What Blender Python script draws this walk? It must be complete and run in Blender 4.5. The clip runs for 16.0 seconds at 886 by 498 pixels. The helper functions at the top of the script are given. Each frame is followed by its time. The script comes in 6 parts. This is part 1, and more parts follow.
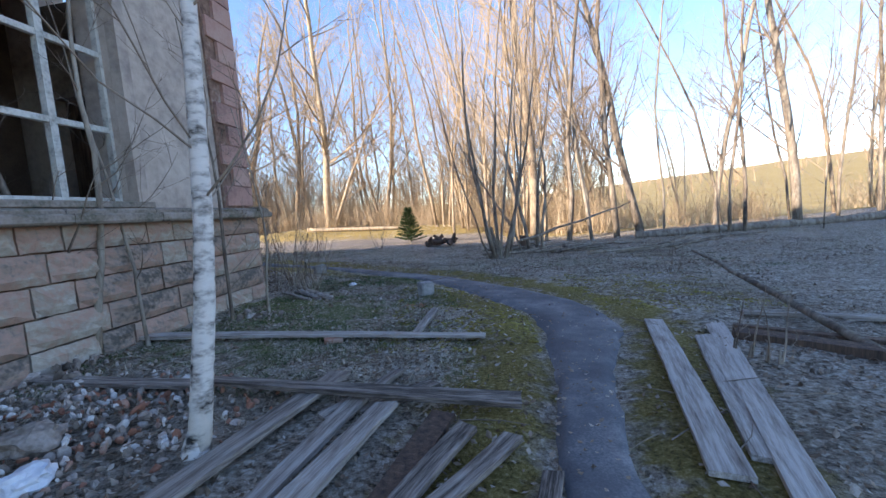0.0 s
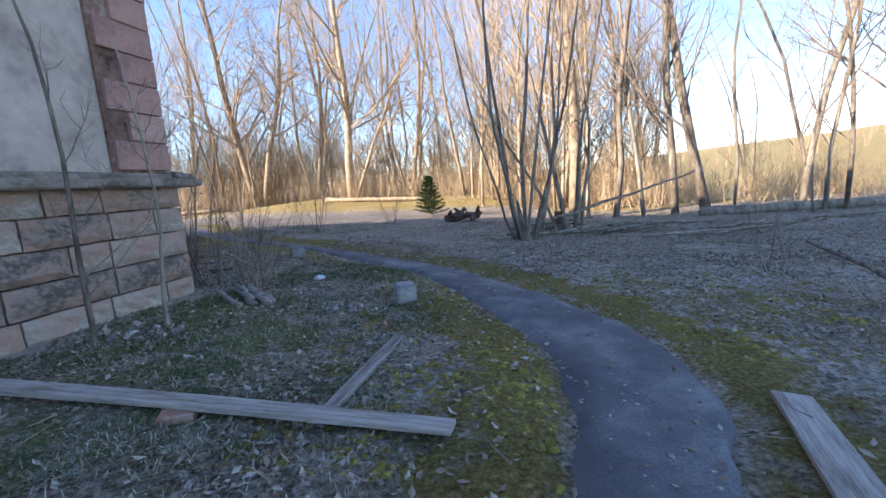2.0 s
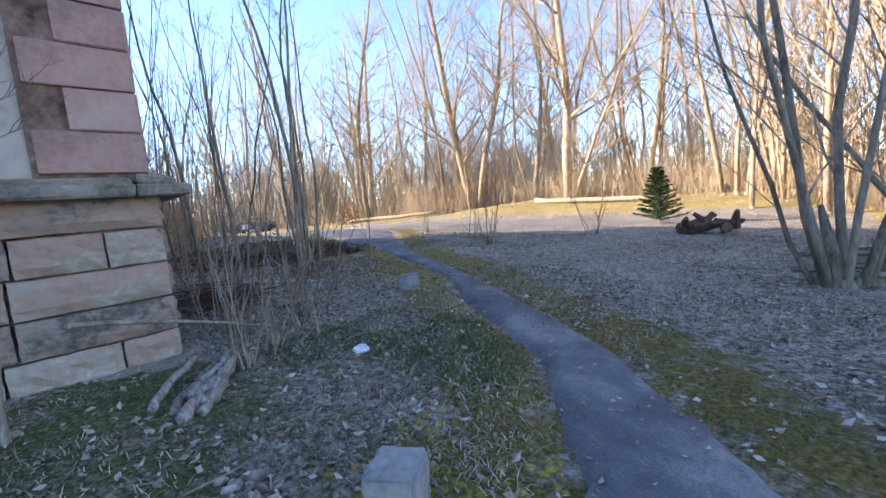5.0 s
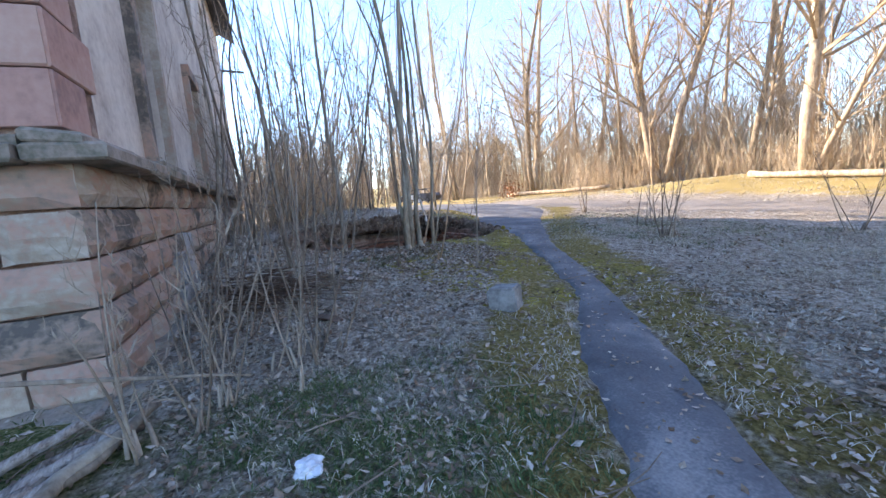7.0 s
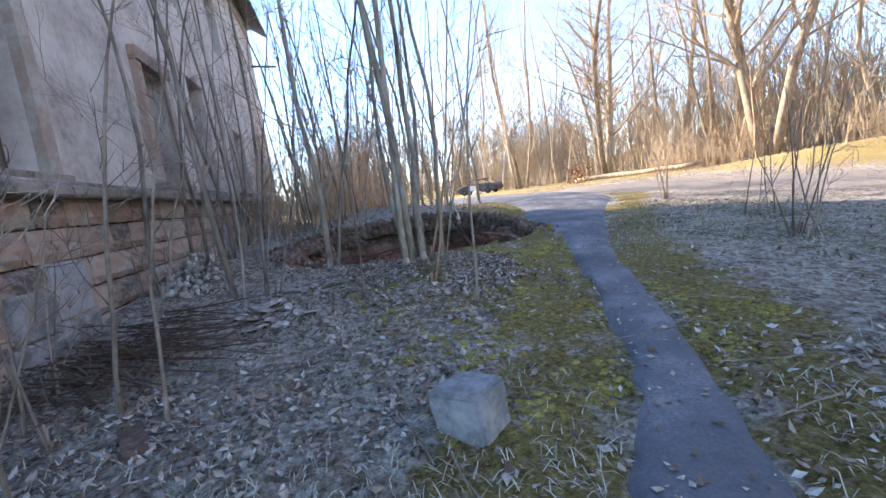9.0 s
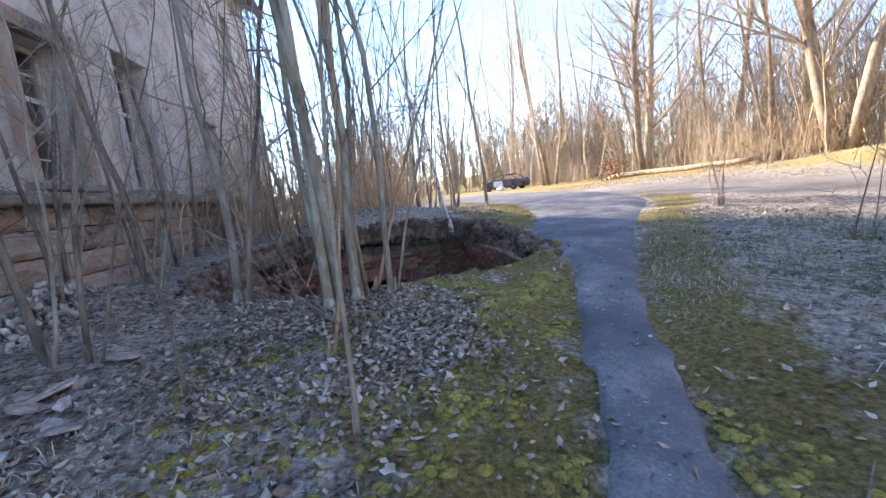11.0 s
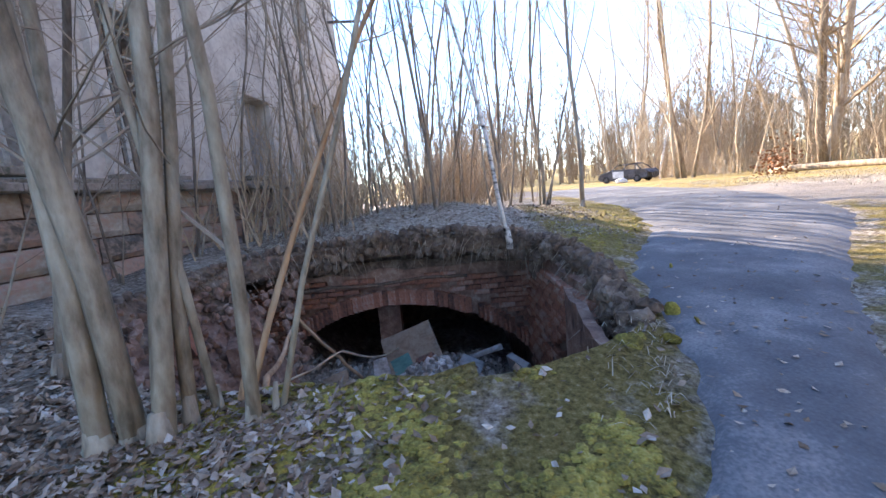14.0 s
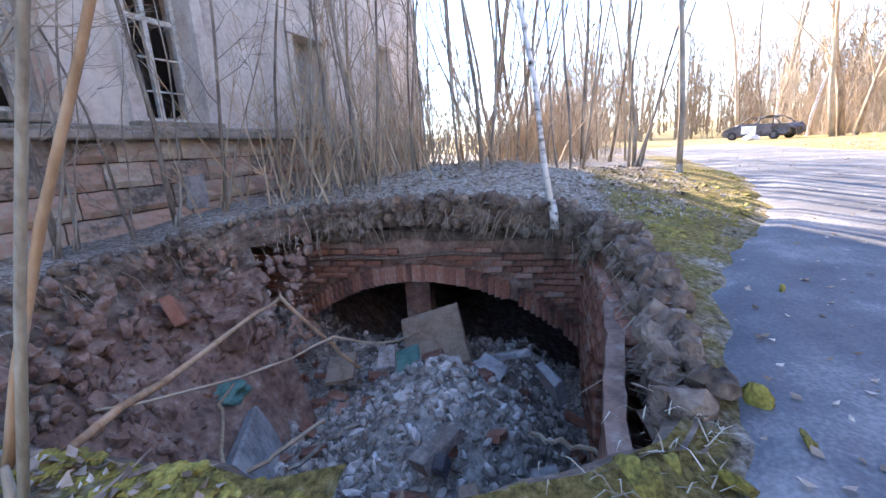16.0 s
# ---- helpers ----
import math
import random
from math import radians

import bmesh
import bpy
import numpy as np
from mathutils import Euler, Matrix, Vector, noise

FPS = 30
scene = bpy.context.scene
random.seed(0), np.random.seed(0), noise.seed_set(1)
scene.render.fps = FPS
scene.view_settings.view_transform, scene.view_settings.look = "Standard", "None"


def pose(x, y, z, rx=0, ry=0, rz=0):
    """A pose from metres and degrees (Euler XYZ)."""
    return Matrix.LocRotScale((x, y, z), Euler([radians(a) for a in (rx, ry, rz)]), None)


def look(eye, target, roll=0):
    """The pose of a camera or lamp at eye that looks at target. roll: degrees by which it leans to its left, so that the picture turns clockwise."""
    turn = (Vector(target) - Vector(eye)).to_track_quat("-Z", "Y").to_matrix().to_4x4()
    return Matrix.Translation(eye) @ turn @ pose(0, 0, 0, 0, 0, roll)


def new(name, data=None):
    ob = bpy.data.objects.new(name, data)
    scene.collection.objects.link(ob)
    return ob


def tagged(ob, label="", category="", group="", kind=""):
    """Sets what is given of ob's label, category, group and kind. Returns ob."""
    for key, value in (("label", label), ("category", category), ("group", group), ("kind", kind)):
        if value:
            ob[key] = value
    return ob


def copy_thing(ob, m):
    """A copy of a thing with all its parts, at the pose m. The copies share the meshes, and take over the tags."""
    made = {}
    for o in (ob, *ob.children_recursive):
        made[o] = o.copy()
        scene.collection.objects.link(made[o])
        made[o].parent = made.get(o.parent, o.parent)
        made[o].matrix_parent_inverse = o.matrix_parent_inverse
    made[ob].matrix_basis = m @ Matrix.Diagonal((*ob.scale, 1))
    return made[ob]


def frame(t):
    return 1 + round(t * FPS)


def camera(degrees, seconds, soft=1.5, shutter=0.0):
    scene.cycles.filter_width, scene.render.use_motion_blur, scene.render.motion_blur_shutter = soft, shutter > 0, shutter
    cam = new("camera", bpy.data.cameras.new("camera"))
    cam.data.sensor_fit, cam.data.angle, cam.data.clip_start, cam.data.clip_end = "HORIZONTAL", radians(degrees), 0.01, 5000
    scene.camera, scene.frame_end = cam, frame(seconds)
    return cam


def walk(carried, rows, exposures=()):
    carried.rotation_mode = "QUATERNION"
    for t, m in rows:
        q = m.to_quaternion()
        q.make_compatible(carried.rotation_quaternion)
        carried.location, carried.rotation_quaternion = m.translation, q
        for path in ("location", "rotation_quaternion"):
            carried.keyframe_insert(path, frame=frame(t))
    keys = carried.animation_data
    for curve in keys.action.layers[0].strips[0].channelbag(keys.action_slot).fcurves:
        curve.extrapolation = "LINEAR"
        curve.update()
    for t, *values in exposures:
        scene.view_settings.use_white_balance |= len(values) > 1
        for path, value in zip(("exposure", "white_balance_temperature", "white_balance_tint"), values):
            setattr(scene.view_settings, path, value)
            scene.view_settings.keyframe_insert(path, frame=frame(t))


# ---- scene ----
cam = camera(92.5, 16.0)
METRES, EYE, TILT, LEAN, TURN = 18.0, 1.53, -4.8, 5.0, 0.0
ROWS = [
    (0.0, 0.0, 0.0, 0.0, -0.0, 0.0, 0.0),
    (0.5, 0.0122, 0.0357, 0.0021, -1.68, -3.47, 1.36),
    (1.0, 0.0215, 0.0703, 0.0034, -2.06, -5.15, 1.24),
    (1.5, 0.0293, 0.1055, 0.0097, -1.61, -3.51, -0.57),
    (2.0, 0.0357, 0.1426, 0.0125, 5.15, -4.12, -0.94),
    (2.5, 0.0434, 0.1807, 0.0162, 4.5, -5.53, -1.52),
    (3.0, 0.0495, 0.2162, 0.019, 8.2, -4.46, -2.24),
    (3.5, 0.0526, 0.2522, 0.0187, 12.14, -4.7, -2.33),
    (4.0, 0.0562, 0.2895, 0.0223, 21.79, -4.26, -1.36),
    (6.5, 0.0153, 0.4625, 0.0327, 52.69, -8.69, -2.3),
    (7.0, -0.0058, 0.4891, 0.0326, 59.7, -9.27, -2.14),
    (7.5, -0.0243, 0.5175, 0.0333, 63.82, -8.93, -2.09),
    (8.0, -0.0459, 0.5438, 0.0306, 67.53, -9.49, -1.09),
    (8.5, -0.0676, 0.5712, 0.0308, 66.13, -11.21, -0.92),
    (9.0, -0.0911, 0.5945, 0.0306, 69.05, -10.61, 1.3),
    (9.5, -0.1141, 0.6221, 0.0324, 66.51, -8.36, 3.62),
    (10.0, -0.1368, 0.6448, 0.0332, 68.04, -9.96, 1.76),
    (12.5, -0.2409, 0.7197, 0.029, 79.07, -10.43, 2.17),
    (13.0, -0.2628, 0.7355, 0.0302, 81.02, -10.65, 1.08),
    (13.5, -0.2829, 0.748, 0.0304, 87.0, -10.41, 1.12),
    (14.0, -0.3076, 0.7607, 0.0292, 89.04, -12.92, 0.22),
    (14.5, -0.3271, 0.7733, 0.0295, 92.28, -13.64, 2.04),
    (15.0, -0.3461, 0.7831, 0.0269, 96.64, -15.54, 0.74),
    (15.5, -0.3626, 0.7959, 0.0275, 97.99, -17.18, 0.04),
    (16.0, -0.3728, 0.8011, 0.0275, 102.07, -19.28, -0.06),
]
walk(cam, [(t, pose(0, 0, EYE, TILT, LEAN, TURN) @ pose(METRES * x, METRES * y, METRES * z, 90 + pitch, roll, yaw)) for t, x, y, z, yaw, pitch, roll in ROWS],
     [(0.0, 1.5, 6350, 16), (4.0, 1.75, 6300, 16), (8.5, 2.25, 6350, 16), (12.5, 2.2, 6300, 16), (14.5, 2.5, 6300, 18), (16.0, 2.9, 6200, 20)])

# ---- world, sun ----
SUN_DIR = Vector((0.876, 0.482, -0.42)).normalized()      # the way the light travels
world = bpy.data.worlds.new("sky")
scene.world = world
world.use_nodes = True
wn, wl = world.node_tree.nodes, world.node_tree.links
wn.clear()
sky = wn.new("ShaderNodeTexSky")
sky.sky_type, sky.sun_disc = "NISHITA", False
sky.sun_elevation = math.asin(-SUN_DIR.z)
sky.sun_rotation = math.atan2(-SUN_DIR.x, -SUN_DIR.y)
sky.air_density, sky.dust_density, sky.ozone_density = 0.9, 0.0, 3.0
bgn = wn.new("ShaderNodeBackground")
bgn.inputs["Strength"].default_value = 0.145
wout = wn.new("ShaderNodeOutputWorld")
wl.new(sky.outputs[0], bgn.inputs[0])
wl.new(bgn.outputs[0], wout.inputs[0])
sun_data = bpy.data.lights.new("sun", "SUN")
sun_data.energy, sun_data.angle, sun_data.color = 5.0, radians(0.6), (1.0, 0.85, 0.64)
sun = new("sun", sun_data)
sun.matrix_world = look((0, 0, 40), Vector((0, 0, 40)) + SUN_DIR)


# ---- materials ----
def material(name, stops, scale=4.0, rough=0.9, bump=0.3, bump_scale=30.0, detail=6.0, island=0.0, per_object=0.0,
             stretch=(1, 1, 1), metal=0.0, fine=0.35, dist=0.02):
    """Noise-mixed colours over two scales, with grain relief; island / per_object vary the value piece by piece."""
    m = bpy.data.materials.new(name)
    m.use_nodes = True
    n, l = m.node_tree.nodes, m.node_tree.links
    b = n["Principled BSDF"]
    b.inputs["Roughness"].default_value, b.inputs["Metallic"].default_value = rough, metal
    b.inputs["Specular IOR Level"].default_value = 0.3
    co = n.new("ShaderNodeTexCoord")
    mp = n.new("ShaderNodeMapping")
    mp.inputs["Scale"].default_value = stretch
    l.new(co.outputs["Object"], mp.inputs[0])
    big = n.new("ShaderNodeTexNoise")
    big.inputs["Scale"].default_value, big.inputs["Detail"].default_value = scale, detail
    big.inputs["Roughness"].default_value = 0.65
    small = n.new("ShaderNodeTexNoise")
    small.inputs["Scale"].default_value, small.inputs["Detail"].default_value = bump_scale, 5
    l.new(mp.outputs[0], big.inputs["Vector"])
    l.new(mp.outputs[0], small.inputs["Vector"])
    mix = n.new("ShaderNodeMath")
    mix.operation = "MULTIPLY_ADD"
    mix.inputs[1].default_value = fine
    l.new(small.outputs["Fac"], mix.inputs[0])
    sub = n.new("ShaderNodeMath")
    sub.operation = "MULTIPLY_ADD"
    sub.inputs[1].default_value, sub.inputs[2].default_value = 1.0, -fine / 2
    l.new(big.outputs["Fac"], sub.inputs[0])
    l.new(sub.outputs[0], mix.inputs[2])
    value = mix.outputs[0]
    for amount, make, socket in ((island, "ShaderNodeNewGeometry", "Random Per Island"), (per_object, "ShaderNodeObjectInfo", "Random")):
        if amount:
            src = n.new(make)
            add = n.new("ShaderNodeMath")
            add.operation = "MULTIPLY_ADD"
            add.inputs[1].default_value = amount
            l.new(src.outputs[socket], add.inputs[0])
            shift = n.new("ShaderNodeMath")
            shift.operation = "SUBTRACT"
            shift.inputs[1].default_value = amount / 2
            l.new(value, shift.inputs[0])
            l.new(shift.outputs[0], add.inputs[2])
            value = add.outputs[0]
    ramp = n.new("ShaderNodeValToRGB")
    e = ramp.color_ramp.elements
    for i, (p, c) in enumerate(stops):
        el = e[i] if i < 2 else e.new(p)
        el.position, el.color = p, (*c, 1)
    l.new(value, ramp.inputs[0])
    l.new(ramp.outputs[0], b.inputs["Base Color"])
    if bump:
        bp = n.new("ShaderNodeBump")
        bp.inputs["Strength"].default_value, bp.inputs["Distance"].default_value = bump, dist
        l.new(mix.outputs[0], bp.inputs["Height"])
        l.new(bp.outputs[0], b.inputs["Normal"])
    return m


BARK = material("bark_grey", [(0.3, (0.08, 0.062, 0.05)), (0.5, (0.22, 0.18, 0.14)), (0.7, (0.36, 0.32, 0.26))], 6, bump=0.6, stretch=(1, 1, 0.25), per_object=0.2)
BARK_ALDER = material("bark_alder", [(0.28, (0.10, 0.085, 0.06)), (0.45, (0.24, 0.20, 0.15)), (0.62, (0.36, 0.32, 0.25)), (0.78, (0.46, 0.43, 0.36))], 7, bump=0.7, stretch=(1, 1, 0.35), per_object=0.12)
BARK_TAN = material("bark_tan", [(0.3, (0.17, 0.12, 0.08)), (0.55, (0.38, 0.30, 0.21)), (0.75, (0.52, 0.44, 0.33))], 7, bump=0.5, stretch=(1, 1, 0.3), per_object=0.2)
BARK_PINE = material("bark_orange", [(0.3, (0.2, 0.12, 0.07)), (0.55, (0.42, 0.27, 0.16)), (0.75, (0.5, 0.38, 0.26))], 7, bump=0.4, stretch=(1, 1, 0.3))
BIRCH = material("bark_birch", [(0.30, (0.03, 0.027, 0.025)), (0.40, (0.35, 0.32, 0.29)), (0.52, (0.66, 0.62, 0.57)), (0.75, (0.75, 0.71, 0.66))], 9, bump=0.4, stretch=(0.6, 0.6, 1.3), bump_scale=11, fine=0.6)
TWIG = material("twig_bark", [(0.3, (0.12, 0.09, 0.07)), (0.55, (0.27, 0.215, 0.165)), (0.75, (0.38, 0.32, 0.25))], 3, bump=0.2, per_object=0.3)
TWIG_PALE = material("twig_pale", [(0.3, (0.26, 0.19, 0.12)), (0.55, (0.45, 0.35, 0.24)), (0.75, (0.56, 0.46, 0.33))], 3, bump=0.2, per_object=0.3)
WOOD = material("weathered_wood", [(0.27, (0.06, 0.048, 0.04)), (0.42, (0.21, 0.175, 0.15)), (0.56, (0.35, 0.31, 0.275)), (0.72, (0.48, 0.445, 0.41))], 5, bump=0.5, stretch=(0.35, 5, 5), bump_scale=26, per_object=0.3)
WOOD_DARK = material("dark_wood", [(0.3, (0.05, 0.035, 0.03)), (0.55, (0.13, 0.085, 0.06)), (0.75, (0.2, 0.14, 0.1))], 5, bump=0.4, stretch=(4, 4, 0.4), per_object=0.15)
FRAME = material("old_white_paint", [(0.3, (0.30, 0.29, 0.26)), (0.5, (0.55, 0.54, 0.49)), (0.75, (0.68, 0.67, 0.62))], 9, bump=0.3)
SANDSTONE = material("sandstone", [(0.22, (0.12, 0.105, 0.09)), (0.36, (0.30, 0.235, 0.19)), (0.48, (0.41, 0.265, 0.205)), (0.60, (0.38, 0.31, 0.245)), (0.74, (0.45, 0.40, 0.335)), (0.88, (0.54, 0.49, 0.42))], 2.6, bump=0.7, per_object=0.42, bump_scale=22, dist=0.03)
SANDSTONE_PINK = material("pink_sandstone", [(0.25, (0.24, 0.15, 0.13)), (0.5, (0.42, 0.25, 0.205)), (0.75, (0.48, 0.33, 0.27))], 2.0, bump=0.5, per_object=0.25, bump_scale=22)
LEDGE = material("mossy_ledge_stone", [(0.32, (0.10, 0.10, 0.07)), (0.5, (0.26, 0.22, 0.18)), (0.72, (0.38, 0.33, 0.29))], 3, bump=0.6)
PLASTER = material("stained_plaster", [(0.27, (0.28, 0.235, 0.205)), (0.42, (0.46, 0.405, 0.355)), (0.58, (0.60, 0.545, 0.48)), (0.8, (0.70, 0.65, 0.59))], 1.1, bump=0.45, detail=9, bump_scale=14, dist=0.03)
STONEWALL = material("rendered_stone", [(0.25, (0.24, 0.20, 0.175)), (0.5, (0.46, 0.39, 0.33)), (0.75, (0.60, 0.53, 0.45))], 1.6, bump=0.6, detail=9, bump_scale=10, dist=0.04)
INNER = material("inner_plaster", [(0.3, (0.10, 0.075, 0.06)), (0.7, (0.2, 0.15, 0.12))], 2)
ROOFING = material("slate", [(0.3, (0.05, 0.05, 0.055)), (0.7, (0.1, 0.1, 0.105))], 3)
ASPHALT = material("worn_asphalt", [(0.3, (0.075, 0.076, 0.084)), (0.5, (0.13, 0.13, 0.14)), (0.7, (0.28, 0.27, 0.265))], 1.3, bump=0.5, bump_scale=60, detail=9, dist=0.012, rough=0.85)
LEAF = material("dead_leaf", [(0.1, (0.11, 0.075, 0.052)), (0.45, (0.25, 0.185, 0.135)), (0.75, (0.36, 0.295, 0.235)), (0.95, (0.50, 0.45, 0.39))], 20, bump=0.1, island=0.9)
DRYGRASS = material("dry_grass", [(0.15, (0.19, 0.155, 0.105)), (0.5, (0.42, 0.37, 0.275)), (0.85, (0.60, 0.56, 0.46))], 5, bump=0, island=0.7)
GREENGRASS = material("green_grass", [(0.2, (0.03, 0.06, 0.02)), (0.5, (0.07, 0.11, 0.035)), (0.85, (0.16, 0.18, 0.07))], 5, bump=0, island=0.6)
MOSS = material("moss", [(0.28, (0.07, 0.055, 0.014)), (0.45, (0.20, 0.16, 0.035)), (0.62, (0.33, 0.27, 0.06)), (0.78, (0.42, 0.36, 0.13))], 5, bump=0.9, bump_scale=70, fine=0.6)
BRICK = material("old_brick", [(0.15, (0.09, 0.055, 0.045)), (0.4, (0.25, 0.115, 0.075)), (0.6, (0.34, 0.155, 0.10)), (0.85, (0.42, 0.29, 0.23))], 8, bump=0.5, per_object=0.5, island=0.3)
MORTAR = material("crumbled_brickwork", [(0.27, (0.06, 0.042, 0.034)), (0.45, (0.20, 0.12, 0.088)), (0.58, (0.28, 0.18, 0.135)), (0.72, (0.40, 0.32, 0.26))], 4, bump=0.9, bump_scale=18, dist=0.05)
SOIL = material("root_soil", [(0.28, (0.035, 0.026, 0.02)), (0.48, (0.14, 0.10, 0.075)), (0.7, (0.30, 0.235, 0.18))], 4, bump=1.0, bump_scale=20, dist=0.06)
RUBBLE = material("rubble_stone", [(0.12, (0.12, 0.105, 0.09)), (0.45, (0.34, 0.30, 0.26)), (0.75, (0.52, 0.47, 0.42)), (0.95, (0.70, 0.67, 0.63))], 8, bump=0.5, island=0.6)
GRIT = material("dusty_grit", [(0.3, (0.10, 0.085, 0.07)), (0.5, (0.28, 0.245, 0.21)), (0.7, (0.48, 0.43, 0.38))], 9, bump=1.0, bump_scale=45, dist=0.04)
CONCRETE = material("grey_concrete", [(0.3, (0.17, 0.165, 0.16)), (0.5, (0.30, 0.295, 0.29)), (0.75, (0.42, 0.41, 0.40))], 5, bump=0.5, per_object=0.2)
BOARD = material("chipboard", [(0.3, (0.20, 0.135, 0.09)), (0.5, (0.30, 0.22, 0.155)), (0.75, (0.38, 0.30, 0.22))], 6, bump=0.3)
DEBRIS = material("white_debris", [(0.15, (0.09, 0.07, 0.055)), (0.45, (0.22, 0.18, 0.15)), (0.7, (0.40, 0.34, 0.30)), (0.95, (0.70, 0.66, 0.62))], 7, bump=0.3, island=0.6, per_object=0.3)
PLASTIC = material("white_plastic", [(0.3, (0.5, 0.53, 0.6)), (0.7, (0.78, 0.8, 0.84))], 6, rough=0.4, bump=0.3)
GREENPL = material("green_plastic", [(0.3, (0.05, 0.13, 0.11)), (0.7, (0.12, 0.24, 0.2))], 6, rough=0.5, bump=0.2)
NEEDLE = material("spruce_needles", [(0.2, (0.02, 0.04, 0.015)), (0.8, (0.07, 0.10, 0.03))], 6, bump=0, island=0.5)
RUSTLEAF = material("russet_leaf", [(0.2, (0.17, 0.075, 0.035)), (0.8, (0.32, 0.15, 0.07))], 6, bump=0, island=0.5)
CARWHITE = material("dirty_white_paint", [(0.3, (0.45, 0.45, 0.46)), (0.6, (0.75, 0.75, 0.76))], 3, rough=0.4, bump=0.1)
CARDARK = material("scorched_metal", [(0.3, (0.03, 0.03, 0.035)), (0.7, (0.13, 0.12, 0.13))], 4, rough=0.5, bump=0.3)
RUBBER = material("tyre_rubber", [(0.3, (0.02, 0.02, 0.02)), (0.7, (0.05, 0.05, 0.05))], 5)


def ground_material():
    m = bpy.data.materials.new("forest_floor")
    m.use_nodes = True
    n, l = m.node_tree.nodes, m.node_tree.links
    b = n["Principled BSDF"]
    b.inputs["Roughness"].default_value = 0.95
    b.inputs["Specular IOR Level"].default_value = 0.2
    co = n.new("ShaderNodeTexCoord")

    def noise_tex(s, d=6, r=0.65):
        t = n.new("ShaderNodeTexNoise")
        t.inputs["Scale"].default_value, t.inputs["Detail"].default_value, t.inputs["Roughness"].default_value = s, d, r
        l.new(co.outputs["Object"], t.inputs["Vector"])
        return t

    def ramp(src, stops):
        r = n.new("ShaderNodeValToRGB")
        for i, (p, c) in enumerate(stops):
            el = r.color_ramp.elements[i] if i < 2 else r.color_ramp.elements.new(p)
            el.position, el.color = p, (*c, 1)
        l.new(src, r.inputs[0])
        return r.outputs[0]

    fine, mid, big = noise_tex(28, 8, 0.75), noise_tex(3.0), noise_tex(0.5)
    flake = n.new("ShaderNodeTexVoronoi")
    flake.inputs["Scale"].default_value, flake.inputs["Randomness"].default_value = 19, 1.0
    warp = n.new("ShaderNodeMix")
    warp.data_type, warp.inputs["Factor"].default_value = "RGBA", 0.04
    l.new(co.outputs["Object"], warp.inputs[6])
    l.new(fine.outputs["Color"], warp.inputs[7])
    l.new(warp.outputs[2], flake.inputs["Vector"])
    tone = n.new("ShaderNodeSeparateColor")
    l.new(flake.outputs["Color"], tone.inputs[0])
    litter = n.new("ShaderNodeMath")
    litter.operation = "MULTIPLY_ADD"
    litter.inputs[1].default_value = 0.22
    l.new(tone.outputs[0], litter.inputs[0])
    base = n.new("ShaderNodeMath")
    base.operation = "MULTIPLY_ADD"
    base.inputs[1].default_value, base.inputs[2].default_value = 1.15, -0.19
    l.new(fine.outputs["Fac"], base.inputs[0])
    l.new(base.outputs[0], litter.inputs[2])
    colour = ramp(litter.outputs[0], [(0.28, (0.055, 0.043, 0.033)), (0.44, (0.27, 0.225, 0.18)), (0.56, (0.42, 0.37, 0.31)), (0.70, (0.66, 0.61, 0.54))])
    layers = (("green", [(0.35, (0.03, 0.05, 0.015)), (0.5, (0.14, 0.165, 0.06)), (0.64, (0.36, 0.33, 0.20))]),
              ("moss", [(0.34, (0.06, 0.045, 0.016)), (0.48, (0.20, 0.155, 0.045)), (0.60, (0.33, 0.26, 0.10)), (0.70, (0.48, 0.42, 0.30))]),
              ("dirt", [(0.35, (0.20, 0.17, 0.15)), (0.5, (0.30, 0.265, 0.235)), (0.68, (0.40, 0.36, 0.32))]),
              ("meadow", [(0.35, (0.24, 0.18, 0.06)), (0.5, (0.38, 0.29, 0.11)), (0.68, (0.50, 0.40, 0.20))]))
    for key, stops in layers:
        at = n.new("ShaderNodeAttribute")
        at.attribute_name = key
        wob = n.new("ShaderNodeMath")
        wob.operation = "MULTIPLY_ADD"
        wob.inputs[1].default_value = 2.2
        l.new(mid.outputs["Fac"], wob.inputs[0])
        off = n.new("ShaderNodeMath")
        off.operation = "ADD"
        off.inputs[1].default_value = -1.6
        l.new(at.outputs["Fac"], off.inputs[0])
        dbl = n.new("ShaderNodeMath")
        dbl.operation = "MULTIPLY_ADD"
        dbl.inputs[1].default_value, dbl.inputs[2].default_value = 1.0, 0.0
        l.new(off.outputs[0], dbl.inputs[0])
        l.new(dbl.outputs[0], wob.inputs[2])
        gain = n.new("ShaderNodeMapRange")
        gain.inputs["From Min"].default_value, gain.inputs["From Max"].default_value = -0.15, 0.25
        l.new(wob.outputs[0], gain.inputs["Value"])
        mx = n.new("ShaderNodeMix")
        mx.data_type = "RGBA"
        l.new(gain.outputs[0], mx.inputs["Factor"])
        l.new(colour, mx.inputs[6])
        l.new(ramp(fine.outputs["Fac"], stops), mx.inputs[7])
        colour = mx.outputs[2]
    vary = n.new("ShaderNodeMix")
    vary.data_type, vary.blend_type = "RGBA", "MULTIPLY"
    vary.inputs["Factor"].default_value = 0.5
    l.new(colour, vary.inputs[6])
    l.new(ramp(big.outputs["Fac"], [(0.38, (0.55, 0.52, 0.48)), (0.6, (1, 1, 1))]), vary.inputs[7])
    l.new(vary.outputs[2], b.inputs["Base Color"])
    bp = n.new("ShaderNodeBump")
    bp.inputs["Strength"].default_value, bp.inputs["Distance"].default_value = 0.9, 0.05
    l.new(fine.outputs["Fac"], bp.inputs["Height"])
